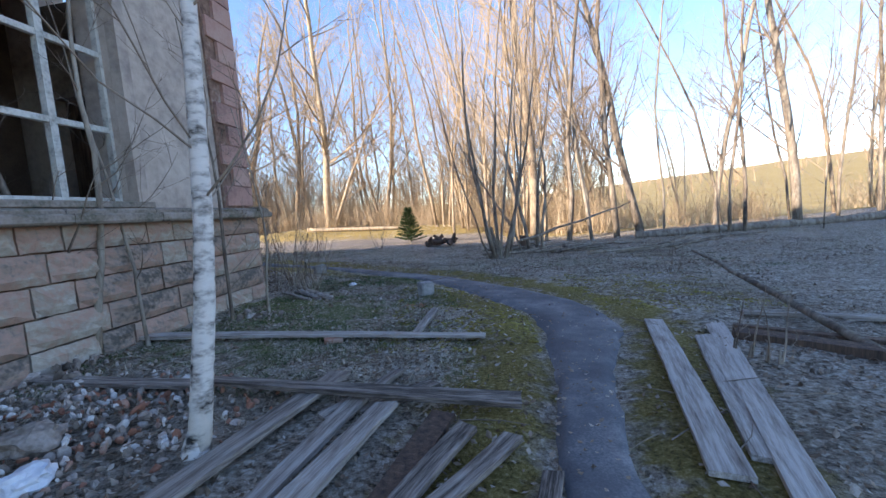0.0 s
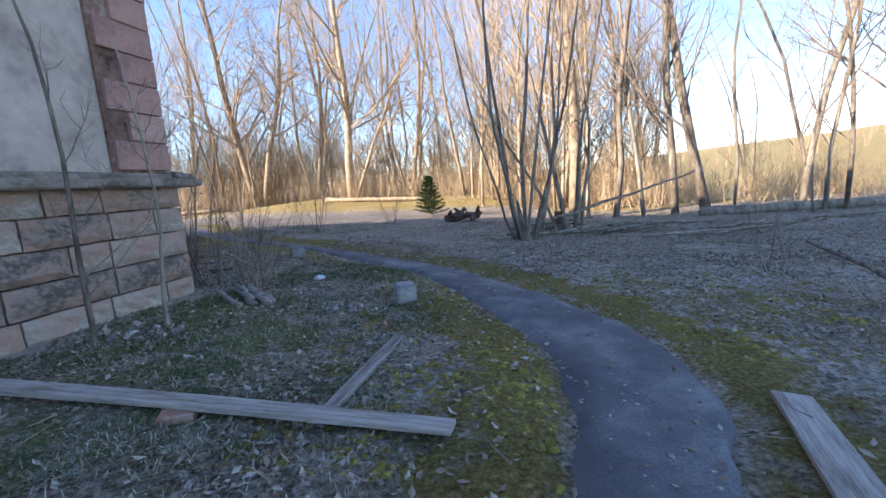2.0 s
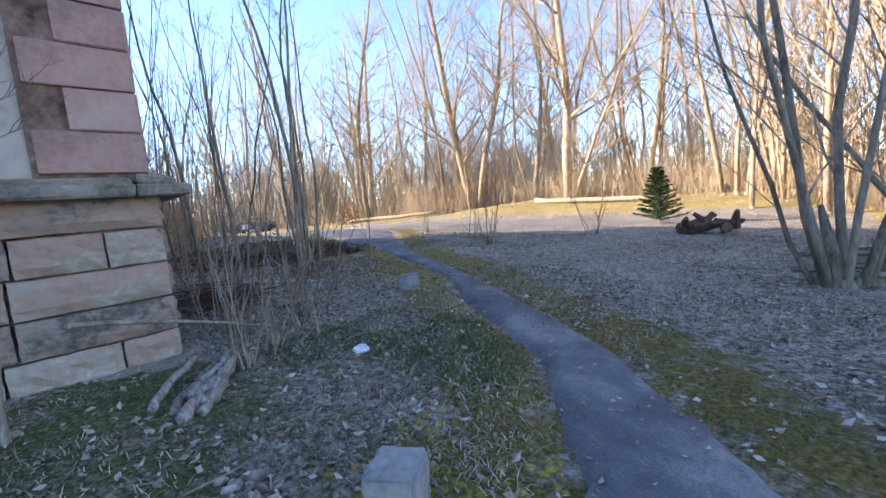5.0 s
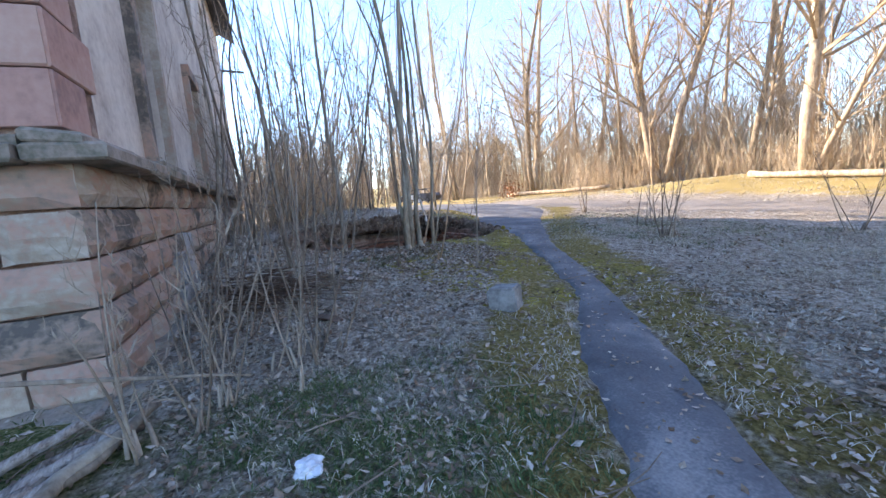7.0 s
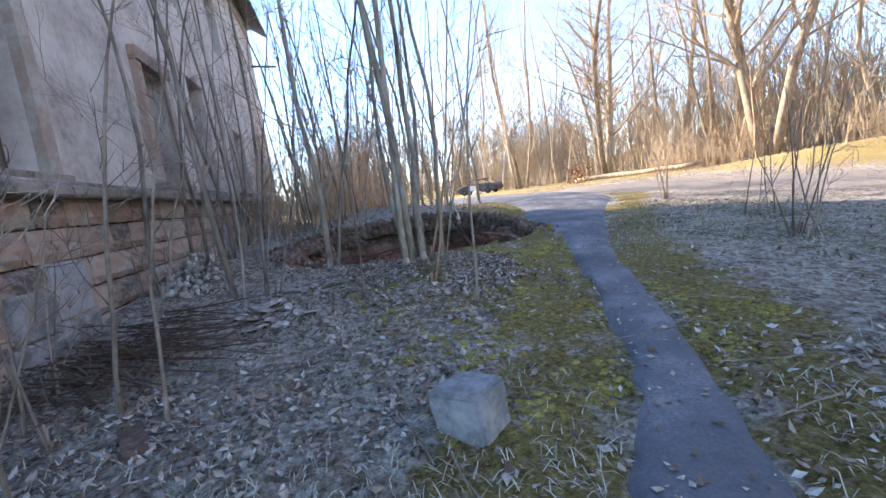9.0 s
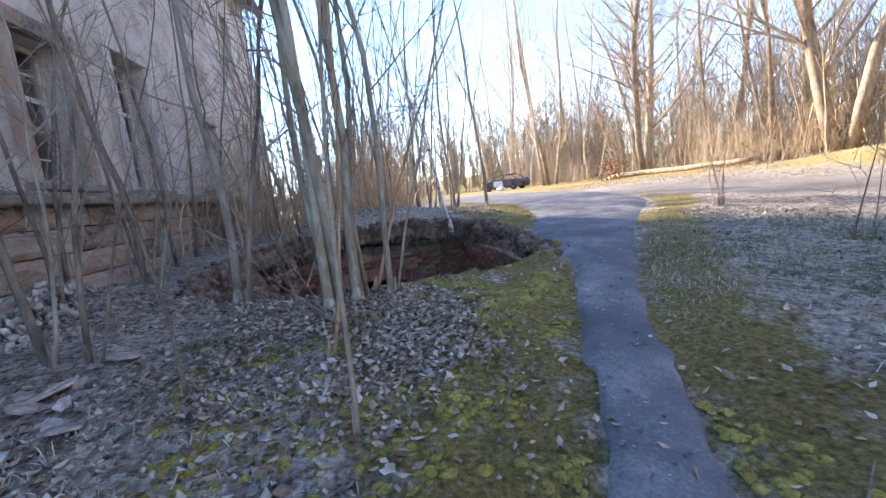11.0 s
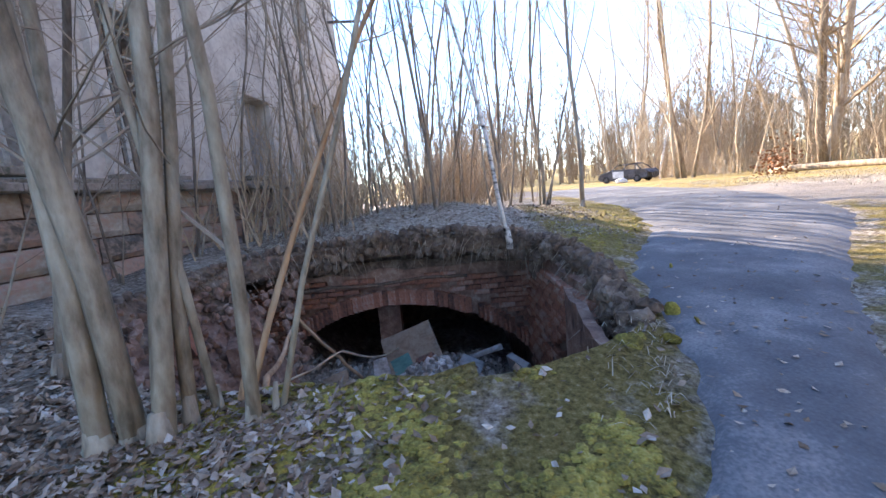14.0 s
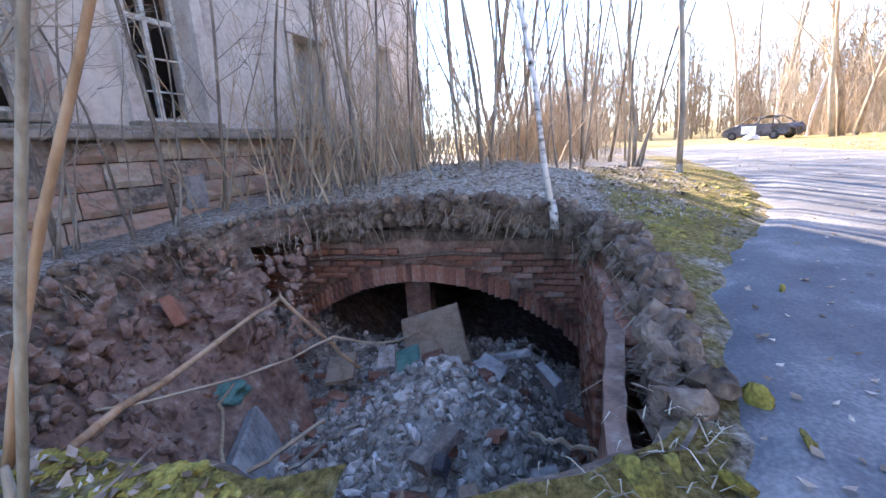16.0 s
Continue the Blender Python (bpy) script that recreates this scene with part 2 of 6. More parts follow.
    l.new(bp.outputs[0], b.inputs["Normal"])
    return m


GROUND = ground_material()
rng = random.Random(7)


# ---- mesh tools ----
class Geo:
    def __init__(self):
        self.v, self.f = [], []

    def add(self, verts, faces):
        k = len(self.v)
        self.v.extend([tuple(p) for p in verts])
        self.f.extend([tuple(i + k for i in f) for f in faces])

    def box(self, m, sx, sy, sz, cut=0.0, jit=0.0, r=rng):
        """A box with chamfered long edges, centred, in the pose m."""
        x, y, z = sx / 2, sy / 2, sz / 2
        c = min(cut, x * 0.8, y * 0.8, z * 0.8)
        if not c:
            vs = [(a * x, b * y, d * z) for d in (-1, 1) for a, b in ((-1, -1), (1, -1), (1, 1), (-1, 1))]
            fs = [(3, 2, 1, 0), (4, 5, 6, 7), (0, 1, 5, 4), (1, 2, 6, 5), (2, 3, 7, 6), (3, 0, 4, 7)]
        else:
            vs, fs = [], []
            for zz, k in ((-z, c), (-z + c, 0), (z - c, 0), (z, c)):
                vs += [(a * (x - k), b * (y - k), zz) for a, b in ((-1, -1), (1, -1), (1, 1), (-1, 1))]
            fs.append((3, 2, 1, 0))
            fs.append((12, 13, 14, 15))
            for q in range(3):
                for i in range(4):
                    j = (i + 1) % 4
                    fs.append((q * 4 + i, q * 4 + j, q * 4 + 4 + j, q * 4 + 4 + i))
        self.add([m @ Vector((p[0] + r.uniform(-jit, jit), p[1] + r.uniform(-jit, jit), p[2] + r.uniform(-jit, jit))) for p in vs], fs)

    def tube(self, pts, radii, sides=5):
        k, n = len(self.v), len(pts)
        for i, p in enumerate(pts):
            d = (pts[min(i + 1, n - 1)] - pts[max(i - 1, 0)]).normalized()
            a = d.orthogonal().normalized() if i == 0 else (a - d * a.dot(d)).normalized()
            b = d.cross(a)
            for s in range(sides):
                w = 2 * math.pi * s / sides
                q = p + (a * math.cos(w) + b * math.sin(w)) * radii[i]
                self.v.append((q.x, q.y, q.z))
        for i in range(n - 1):
            for s in range(sides):
                t = (s + 1) % sides
                self.f.append((k + i * sides + s, k + i * sides + t, k + (i + 1) * sides + t, k + (i + 1) * sides + s))
        self.f.append(tuple(k + s for s in reversed(range(sides))))
        self.f.append(tuple(k + (n - 1) * sides + s for s in range(sides)))

    def lump(self, c, r, flat=0.7, r_=rng, n=(6, 4)):
        """A stone: a rough low sphere with broken faces."""
        k = len(self.v)
        a, b = n
        rot = Euler((r_.uniform(0, 6), r_.uniform(0, 6), r_.uniform(0, 6))).to_matrix()
        sc = Vector((r_.uniform(0.7, 1.3), r_.uniform(0.6, 1.1), flat))
        self.v.append(tuple(c + Vector((0, 0, 0)) + rot @ Vector((0, 0, -r * sc.z))))
        for j in range(1, b):
            th = math.pi * j / b
            for i in range(a):
                ph = 2 * math.pi * (i + 0.5 * (j % 2)) / a
                q = Vector((math.sin(th) * math.cos(ph) * sc.x, math.sin(th) * math.sin(ph) * sc.y, -math.cos(th) * sc.z)) * r * r_.uniform(0.75, 1.15)
                self.v.append(tuple(c + rot @ q))
        self.v.append(tuple(c + rot @ Vector((0, 0, r * sc.z))))
        top = len(self.v) - 1
        for i in range(a):
            j = (i + 1) % a
            self.f.append((k, k + 1 + j, k + 1 + i))
            for q in range(b - 2):
                o = k + 1 + q * a
                self.f.append((o + i, o + j, o + a + j, o + a + i))
            o = k + 1 + (b - 2) * a
            self.f.append((o + i, o + j, top))

    def mesh(self, name, mat, smooth=False):
        me = bpy.data.meshes.new(name)
        me.from_pydata(self.v, [], self.f)
        me.materials.append(mat)
        if smooth:
            me.shade_smooth()
        me.update()
        return me


def part(name, geo, mat, parent=None, label="", smooth=False):
    ob = new(name, geo.mesh(name, mat, smooth) if isinstance(geo, Geo) else geo)
    if parent:
        ob.parent = parent
    return tagged(ob, label)


def thing(name, m, label, category, group="", kind=""):
    ob = new(name)
    ob.empty_display_size = 0.2
    ob.matrix_basis = m
    return tagged(ob, label, category, group, kind)


def solid(name, geo, mat, label, category, group="", kind="", smooth=False):
    return tagged(part(name, geo, mat, None, "", smooth), label, category, group, kind)


# ---- the lie of the land ----
def sstep(a, b, x):
    t = min(max((x - a) / (b - a), 0.0), 1.0)
    return t * t * (3 - 2 * t)


LEFT = [(0.42, -3), (0.45, 1), (0.47, 2.1), (0.66, 3), (1.0, 4.2), (1.12, 5.4), (1.1, 6.3), (0.78, 7.1), (0.05, 8.6), (-0.7, 9.9), (-2.45, 11.25), (-3.45, 12.4),
        (-5.06, 13.37), (-6.6, 14.27), (-7.3, 14.76), (-8.15, 15.03), (-9.6, 15.4), (-11.5, 16.55), (-14, 17.3), (-20, 18.2), (-30, 19.5)]
RIGHT = [(0.9, -3), (0.92, 1), (0.97, 2.1), (1.2, 3), (1.5, 4), (2.1, 5.05), (2.3, 5.7), (2.15, 7.0), (1.65, 8), (0.77, 9.2), (-0.1, 10.3), (-1.75, 11.6), (-2.6, 12.25),
         (-3.3, 12.8), (-5.3, 14.1), (-6.16, 14.65), (-6.9, 15.3), (-8.45, 16.6), (-9.6, 17.6), (-11.5, 19.6), (-18, 22), (-30, 24)]


def resample(pts, n):
    p = np.array(pts, float)
    s = np.r_[0, np.cumsum(np.hypot(*np.diff(p, axis=0).T))]
    q = np.linspace(0, s[-1], n)
    return np.c_[np.interp(q, s, p[:, 0]), np.interp(q, s, p[:, 1])]


PL, PR = resample(LEFT, 220), resample(RIGHT, 220)
for _ in range(4):
    PL[1:-1] = (PL[:-2] + 2 * PL[1:-1] + PL[2:]) / 4
    PR[1:-1] = (PR[:-2] + 2 * PR[1:-1] + PR[2:]) / 4
PM, PW = (PL + PR) / 2, np.hypot(*(PL - PR).T) / 2


def off_path(x, y):
    """Metres outside the path's edge (minus: on it)."""
    d = np.hypot(PM[:, 0] - x, PM[:, 1] - y)
    return float((d - PW).min())


PIT = [(-7.75, 12.2), (-7.70, 12.9), (-7.68, 13.5), (-7.70, 14.1), (-7.85, 14.5), (-8.05, 14.82), (-8.42, 15.04), (-8.9, 15.04), (-9.65, 15.1), (-10.3, 15.08), (-10.95, 14.92),
       (-11.35, 14.45), (-11.65, 13.7), (-11.72, 12.9), (-11.7, 12.1), (-11.45, 11.1), (-10.9, 10.45), (-10.1, 10.25), (-9.2, 10.35), (-8.6, 10.8), (-8.05, 11.5)]
rim = resample(PIT + PIT[:1], 121)[:-1]
rim = np.array([(x + 0.09 * noise.noise(Vector((x * 2.2, y * 2.2, 3))), y + 0.09 * noise.noise(Vector((x * 2.2, y * 2.2, 9)))) for x, y in rim])


def in_pit(x, y):
    inside, j = False, len(rim) - 1
    for i in range(len(rim)):
        (xi, yi), (xj, yj) = rim[i], rim[j]
        if (yi > y) != (yj > y) and x < (xj - xi) * (y - yi) / (yj - yi) + xi:
            inside = not inside
        j = i
    return inside


def land(x, y, rough=True):
    z = -0.052 * min(max(x, -14), 7)
    z += sstep(24, 31, y) * (0.62 - 0.65 * sstep(-10, -18, x)) * (1 - sstep(0, 8, x))
    z -= 1.6 * sstep(24, 45, y) * sstep(2, 14, x)
    z += 0.40 * math.exp(-((x + 13.6) / 2.2) ** 2 - ((y - 13.3) / 2.2) ** 2)
    z += 0.28 * math.exp(-((x + 8.6) / 1.0) ** 2 - ((y - 9.5) / 0.8) ** 2)
    far = math.hypot(x, y - 10)
    if far > 70:
        a = math.atan2(x, y)
        z += (far - 70) * (0.03 + 0.034 * sstep(-0.1, 0.9, a) * (1 + 0.35 * noise.noise(Vector((a * 5, far * 0.01, 3)))) * (1 - sstep(1.4, 2.2, a)) + 0.012 * math.exp(-((a + 0.75) / 0.35) ** 2)) * (1 - sstep(350, 900, far) * 0.7)
    if rough and far < 80:
        d = off_path(x, y) if far < 40 else 3
        k = sstep(-0.1, 0.5, d)
        z += k * (0.05 * noise.noise(Vector((x * 0.9, y * 0.9, 0))) + 0.035 * noise.noise(Vector((x * 2.7, y * 2.7, 5))) + 0.03)
        if d < 0:
            z -= 0.03
    return z


def on(x, y, dz=0.0):
    return Vector((x, y, land(x, y) + dz))


def axis(lo, hi, step, out):
    a = list(np.arange(lo, hi + 1e-6, step))
    for sign, start in ((-1, lo), (1, hi)):
        s, p = step, start
        while abs(p) < out:
            s *= 1.16
            p += sign * s
            a.append(p)
    return sorted(a)


def build_ground():
    xs, ys = axis(-16, 7, 0.2, 1800), axis(0, 20, 0.2, 1800)
    nx, ny = len(xs), len(ys)
    verts, green, moss, dirt, meadow = [], [], [], [], []
    for y in ys:
        for x in xs:
            px, py = x, y
            if -13 < x < -6.5 and 9 < y < 16.5:
                d = np.hypot(rim[:, 0] - x, rim[:, 1] - y)
                i = int(d.argmin())
                if d[i] < 0.13:
                    px, py = float(rim[i, 0]), float(rim[i, 1])
            verts.append((px, py, land(px, py)))
            near = -40 < x < 30 and -10 < y < 40
            d = off_path(x, y) if near else 9.0
            m = math.exp(-((d - 0.35) / 0.55) ** 2) if d > -0.3 else 0.0
            m *= 0.95 if y < 11.5 or d < 0.8 else 0.6
            if -8.2 < x < -4.5 and 12 < y < 14.6:
                m = max(m, 0.72)
            if -16 < x < -9 and 15 < y < 18:
                m = max(m, 0.7)
            m = max(m, 0.5 * math.exp(-((x - 3.5) / 3) ** 2 - ((y - 7.5) / 2.0) ** 2))
            moss.append(m)
            g = 0.75 * math.exp(-((x + 2.2) / 2.0) ** 2 - ((y - 6.3) / 2.2) ** 2) + 0.45 * math.exp(-((x + 6) / 3.0) ** 2 - ((y - 17) / 2.0) ** 2)
            g += 0.6 * math.exp(-((x + 2.9) / 0.8) ** 2 - ((y - 7.6) / 0.8) ** 2) + 0.25 * math.exp(-((x - 5.0) / 4.0) ** 2 - ((y - 11) / 2.0) ** 2) + 0.65 * math.exp(-((x + 1.5) / 1.0) ** 2 - ((y - 9.6) / 0.9) ** 2)
            green.append(min(g, 0.8))
            band = abs(y - (23.2 + 0.22 * (x + 6)))
            t = (1 - sstep(1.4, 2.4, band)) * (1 - sstep(1, 5, x))
            dirt.append(0.95 * t if near else 0.0)
            w = sstep(24.5, 27, y) if x < 3 else sstep(21.0 + 0.1 * x, 24 + 0.1 * x, y)
            w = max(w, sstep(-14, -22, x) * sstep(14, 20, y))
            if math.hypot(x, y - 10) > 45:
                w = 0.9
            if near and t > 0.3:
                w = 0.0
            meadow.append(w * (0.95 if x < 3 else 0.85))
    faces = []
    for j in range(ny - 1):
        for i in range(nx - 1):
            k = j * nx + i
            cx, cy = (verts[k][0] + verts[k + nx + 1][0]) / 2, (verts[k][1] + verts[k + nx + 1][1]) / 2
            if -12 < cx < -7.5 and 10 < cy < 15.3 and in_pit(cx, cy):
                continue
            faces.append((k, k + 1, k + nx + 1, k + nx))
    me = bpy.data.meshes.new("ground")
    me.from_pydata(verts, [], faces)
    for key, data in (("green", green), ("moss", moss), ("dirt", dirt), ("meadow", meadow)):
        me.attributes.new(key, "FLOAT", "POINT").data.foreach_set("value", data)
    me.materials.append(GROUND)
    me.shade_smooth()
    return tagged(new("ground", me), "forest floor of dead leaves, moss and dry grass", "ground", kind="structure")


build_ground()


def build_path():
    g = Geo()
    nc = 9
    for i in range(len(PM)):
        for c in range(nc):
            t = c / (nc - 1)
            p = PL[i] * (1 - t) + PR[i] * t
            if c in (0, nc - 1):
                p = p + (PM[i] - p) / (PW[i] + 0.01) * (0.10 * noise.noise(Vector((p[0] * 1.6, p[1] * 1.6, 1))) + 0.10 * noise.noise(Vector((p[0] * 6, p[1] * 6, 1))))
            crown = 0.018 * (1 - (2 * t - 1) ** 2)
            z = land(p[0], p[1], False) + crown + 0.012 + 0.008 * noise.noise(Vector((p[0] * 1.5, p[1] * 1.5, 7)))
            g.v.append((p[0], p[1], z - (0.05 if c in (0, nc - 1) else 0)))
    for i in range(len(PM) - 1):
        for c in range(nc - 1):
            k = i * nc + c
            mid = (np.array(g.v[k][:2]) + np.array(g.v[k + nc + 1][:2])) / 2
            if not in_pit(*mid):
                g.f.append((k, k + 1, k + nc + 1, k + nc))
    return solid("path", g, ASPHALT, "narrow worn asphalt path strewn with bits of leaf", "path", kind="structure", smooth=True)


build_path()

# ---- the ruined building ----
CORNER = Matrix.Translation((-3.57, 8.2, 0)) @ pose(0, 0, 0, 0, 0, -7.7)
LEDGE_Z, EAVE_Z, WEST, SOUTH, THICK = 1.86, 8.9, -18.0, -13.0, 0.5


def wall_pieces(g, along, a0, a1, z0, z1, outer, depth, openings):
    """Boxes that fill a wall between its openings (a, b, low, high). along: 'x' or 'y'; outer: the outer face, depth inward."""
    cuts = sorted({a0, a1, *[o[0] for o in openings], *[o[1] for o in openings]})
    for p, q in zip(cuts, cuts[1:]):
        holes = sorted((o[2], o[3]) for o in openings if o[0] <= p and q <= o[1])
        z = z0
        for lo, hi in holes + [(z1, z1)]:
            if lo - z > 0.001:
                m, s = (p + q) / 2, outer - depth / 2
                g.box(Matrix.Translation((m, s, (z + lo) / 2) if along == "x" else (s, m, (z + lo) / 2)), *((q - p, depth, lo - z) if along == "x" else (depth, q - p, lo - z)))
            z = hi


N_WIN = [(-3.4, -2.45, 2.0, 4.25), (-7.05, -6.15, 2.05, 3.92), (-9.2, -8.2, 2.0, 4.3), (-12.5, -11.45, 2.05, 3.75), (-15.7, -14.9, 2.05, 4.2)]
E_WIN = [(-5.6, -2.62, 2.02, 5.2), (-10.5, -8.2, 2.02, 5.2)]


def build_building():
    w = w_n = thing("wall_north", CORNER, "pale stained plaster wall above a sandstone plinth", "wall", kind="structure")
    g = Geo()
    wall_pieces(g, "x", WEST, -0.55, LEDGE_Z, EAVE_Z, -0.10, THICK, N_WIN + [(a, b, 5.9, 7.6) for a, b, _, _ in N_WIN])
    part("plaster", g, PLASTER, w)
    g = Geo()
    g.box(Matrix.Translation((WEST / 2 - 0.3, -0.42, 0.7)), -WEST - 0.6, 0.6, 2.3)
    part("plinth_core", g, MORTAR, w, "dark joints behind the plinth stones")
    e = thing("wall_east", CORNER, "weathered rendered stone wall with a tall window", "wall", kind="structure")
    g = Geo()
    wall_pieces(g, "y", SOUTH, -0.62, LEDGE_Z, EAVE_Z, -0.12, THICK, E_WIN)
    part("render", g, STONEWALL, e)
    g = Geo()
    g.box(Matrix.Translation((-0.42, SOUTH / 2 - 0.3, 0.7)), 0.6, -SOUTH - 0.6, 2.3)
    part("plinth_core", g, MORTAR, e, "dark joints behind the plinth stones")
    g = Geo()
    g.box(Matrix.Translation((-0.45, -0.45, 4.4)), 0.74, 0.74, 9.0)
    part("corner_core", g, MORTAR, e)
    # closing walls, floor and roof
    g = Geo()
    g.box(Matrix.Translation((WEST + 0.25, SOUTH / 2, 4.4)), 0.5, -SOUTH - 1.2, 9.0)
    g.box(Matrix.Translation((WEST / 2, SOUTH + 0.25, 4.4)), -WEST - 1.0, 0.5, 9.0)
    ob = solid("wall_west_south", g, PLASTER, "plain stained plaster back walls", "wall", kind="structure")
    ob.matrix_basis = CORNER
    # partitions and floor behind the windows, in the same dark brown
    g = Geo()
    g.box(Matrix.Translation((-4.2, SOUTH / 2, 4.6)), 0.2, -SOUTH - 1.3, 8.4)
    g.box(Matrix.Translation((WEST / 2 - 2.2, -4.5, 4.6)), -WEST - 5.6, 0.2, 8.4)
    ob = solid("wall_inner", g, INNER, "dark brown inner partition walls", "wall", kind="structure")
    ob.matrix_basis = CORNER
    g = Geo()
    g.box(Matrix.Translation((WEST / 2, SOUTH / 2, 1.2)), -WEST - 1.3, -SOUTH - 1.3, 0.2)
    ob = solid("floor", g, INNER, "dark brown floor inside the ruin", "floor", kind="structure")
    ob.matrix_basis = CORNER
    g = Geo()
    x0, x1, o = WEST - 0.5, 0.5, 0.55
    mid, ridge = SOUTH / 2, EAVE_Z + 4.2
    for dz in (0.0, 0.18):
        g.v += [(x0, o, EAVE_Z + dz - 0.15), (x1, o, EAVE_Z + dz - 0.15), (x1, mid, ridge + dz), (x0, mid, ridge + dz), (x0, SOUTH - o, EAVE_Z + dz - 0.15), (x1, SOUTH - o, EAVE_Z + dz - 0.15)]
    g.f += [(0, 3, 2, 1), (3, 4, 5, 2), (6, 7, 8, 9), (9, 8, 11, 10), (0, 1, 7, 6), (4, 10, 11, 5), (0, 6, 9, 3), (3, 9, 10, 4), (1, 2, 8, 7), (2, 5, 11, 8)]
    ob = solid("roof", g, ROOFING, "dark slate roof with overhanging eaves", "roof", kind="structure")
    ob.matrix_basis = CORNER
    g = Geo()
    for x in (WEST + 0.02, -0.14):
        k = len(g.v)
        for dx in (0.0, -0.3):
            g.v += [(x + dx + 0.3 * (x < -1), 0.0, EAVE_Z - 0.02), (x + dx + 0.3 * (x < -1), SOUTH, EAVE_Z - 0.02), (x + dx + 0.3 * (x < -1), mid, ridge + 0.06)]
        g.f += [(k, k + 1, k + 2), (k + 5, k + 4, k + 3), (k, k + 2, k + 5, k + 3), (k + 1, k + 4, k + 5, k + 2)]
    g.box(Matrix.Translation((WEST / 2, -0.33, EAVE_Z + 0.12)), -WEST - 0.3, 0.4, 0.3)
    g.box(Matrix.Translation((WEST / 2, SOUTH + 0.33, EAVE_Z + 0.12)), -WEST - 0.3, 0.4, 0.3)
    ob = solid("wall_gable", g, PLASTER, "plain plaster gables under the roof", "wall", kind="structure")
    ob.matrix_basis = CORNER
    # footing stones
    for along in (0, 1):
        th = thing("trim", CORNER, "low mossy footing course at the wall's foot", "footing", kind="structure")
        p = 0.0
        while p < (17.5 if along == 0 else 8):
            w = rng.uniform(0.7, 1.3)
            g = Geo()
            g.box(pose(-p - w / 2, 0.06, 0.08 + 0.04 * p * (along == 0), 12, 0, 0) if along == 0 else pose(0.06, -p - w / 2, 0.06, 0, 12, 0), *((w - 0.02, 0.26, 0.34) if along == 0 else (0.26, w - 0.02, 0.34)), 0.03, 0.02)
            part("footing_stone", g, LEDGE, th)
            p += w
    # cement blocks patched into the plinth
    for a, b, lo, hi in ((-2.9, -2.35, 0.55, 0.95), (-3.45, -2.92, 0.62, 1.15), (-3.5, -2.9, 0.2, 0.6), (-2.88, -2.3, 0.15, 0.53), (-8.85, -8.5, 0.75, 1.25)):
        g = Geo()
        g.box(pose((a + b) / 2, -0.01, (lo + hi) / 2), b - a, 0.14, hi - lo, 0.02, 0.012)
        part("cement_block", g, CONCRETE, w_n, "grey cement block patched into the plinth")
    # ledges
    for name, m, length in (("ledge", CORNER @ pose(WEST / 2 + 0.06, 0.02, LEDGE_Z), -WEST + 0.25), ("ledge", CORNER @ pose(0.03, SOUTH / 2 - 0.2, LEDGE_Z, 0, 0, 90), -SOUTH)):
        th = thing(name, m, "mossy projecting stone ledge on top of the plinth", "ledge", kind="structure")
        n = int(length / 1.1)
        for i in range(n):
            g = Geo()
            s = length / n
            cx = -length / 2 + s * (i + 0.5)
            k = 1 if m.to_euler().z < 0.5 else -1
            g.box(pose(cx, 0.02 * k * rng.uniform(-1, 1), -0.05, 0, 0, 0), s - 0.012, 0.42, 0.11, 0.02, 0.006)
            g.box(pose(cx, -0.05 * k, 0.04, 8 * -k, 0, 0), s - 0.012, 0.30, 0.09, 0.02, 0.006)
            part("ledge_stone", g, LEDGE, th)
    # windows
    for i, (a, b, lo, hi) in enumerate(N_WIN):
        win = thing("window_%d" % (i + 1), CORNER @ pose((a + b) / 2, -0.10, lo), "tall old window in a stone surround" if i not in (0, 3) else "window closed with boards in a stone surround", "window", kind="structure")
        wd, ht = b - a, hi - lo
        for sx in (-1, 1):
            g = Geo()
            g.box(pose(sx * (wd / 2 + 0.09), 0.02, ht / 2), 0.18, 0.16, ht - 0.002, 0.01, 0.004)
            part("jamb_stone", g, SANDSTONE if i < 2 else PLASTER, win)
        g = Geo()
        g.box(pose(0, 0.03, ht + 0.11), wd + 0.36, 0.2, 0.22, 0.015, 0.004)
        part("lintel", g, SANDSTONE if i < 2 else PLASTER, win)
        g = Geo()
        g.box(pose(0, 0.05, -0.05), wd + 0.4, 0.26, 0.10, 0.015, 0.004)
        part("window_sill", g, LEDGE, win)
        if i in (0, 3):
            nb = 4
            for k in range(nb):
                g = Geo()
                g.box(pose(-wd / 2 + wd / nb * (k + 0.5), -0.26 + 0.006 * k, ht / 2), wd / nb - 0.008, 0.03, ht - 0.02, 0.003)
                part("board", g, WOOD_DARK if i == 0 else CONCRETE, win)
        else:
            bars = [(x, -0.28, ht / 2, 0.07, 0.07, ht) for x in (-wd / 2 + 0.04, 0, wd / 2 - 0.04)] + [(0, -0.275, z, wd, 0.06, 0.075) for z in (0.05, ht * 0.62, ht - 0.05)]
            bars += [(s * wd / 4, -0.28, z, wd / 2 - 0.1, 0.03, 0.025) for s in (-1, 1) for z in (ht * 0.2, ht * 0.4, ht * 0.8)]
            for x, y, z, sx, sy, sz in bars:
                g = Geo()
                g.box(pose(x, y, z), sx, sy, sz, 0.005)
                part("window_frame", g, FRAME if i else WOOD_DARK, win)
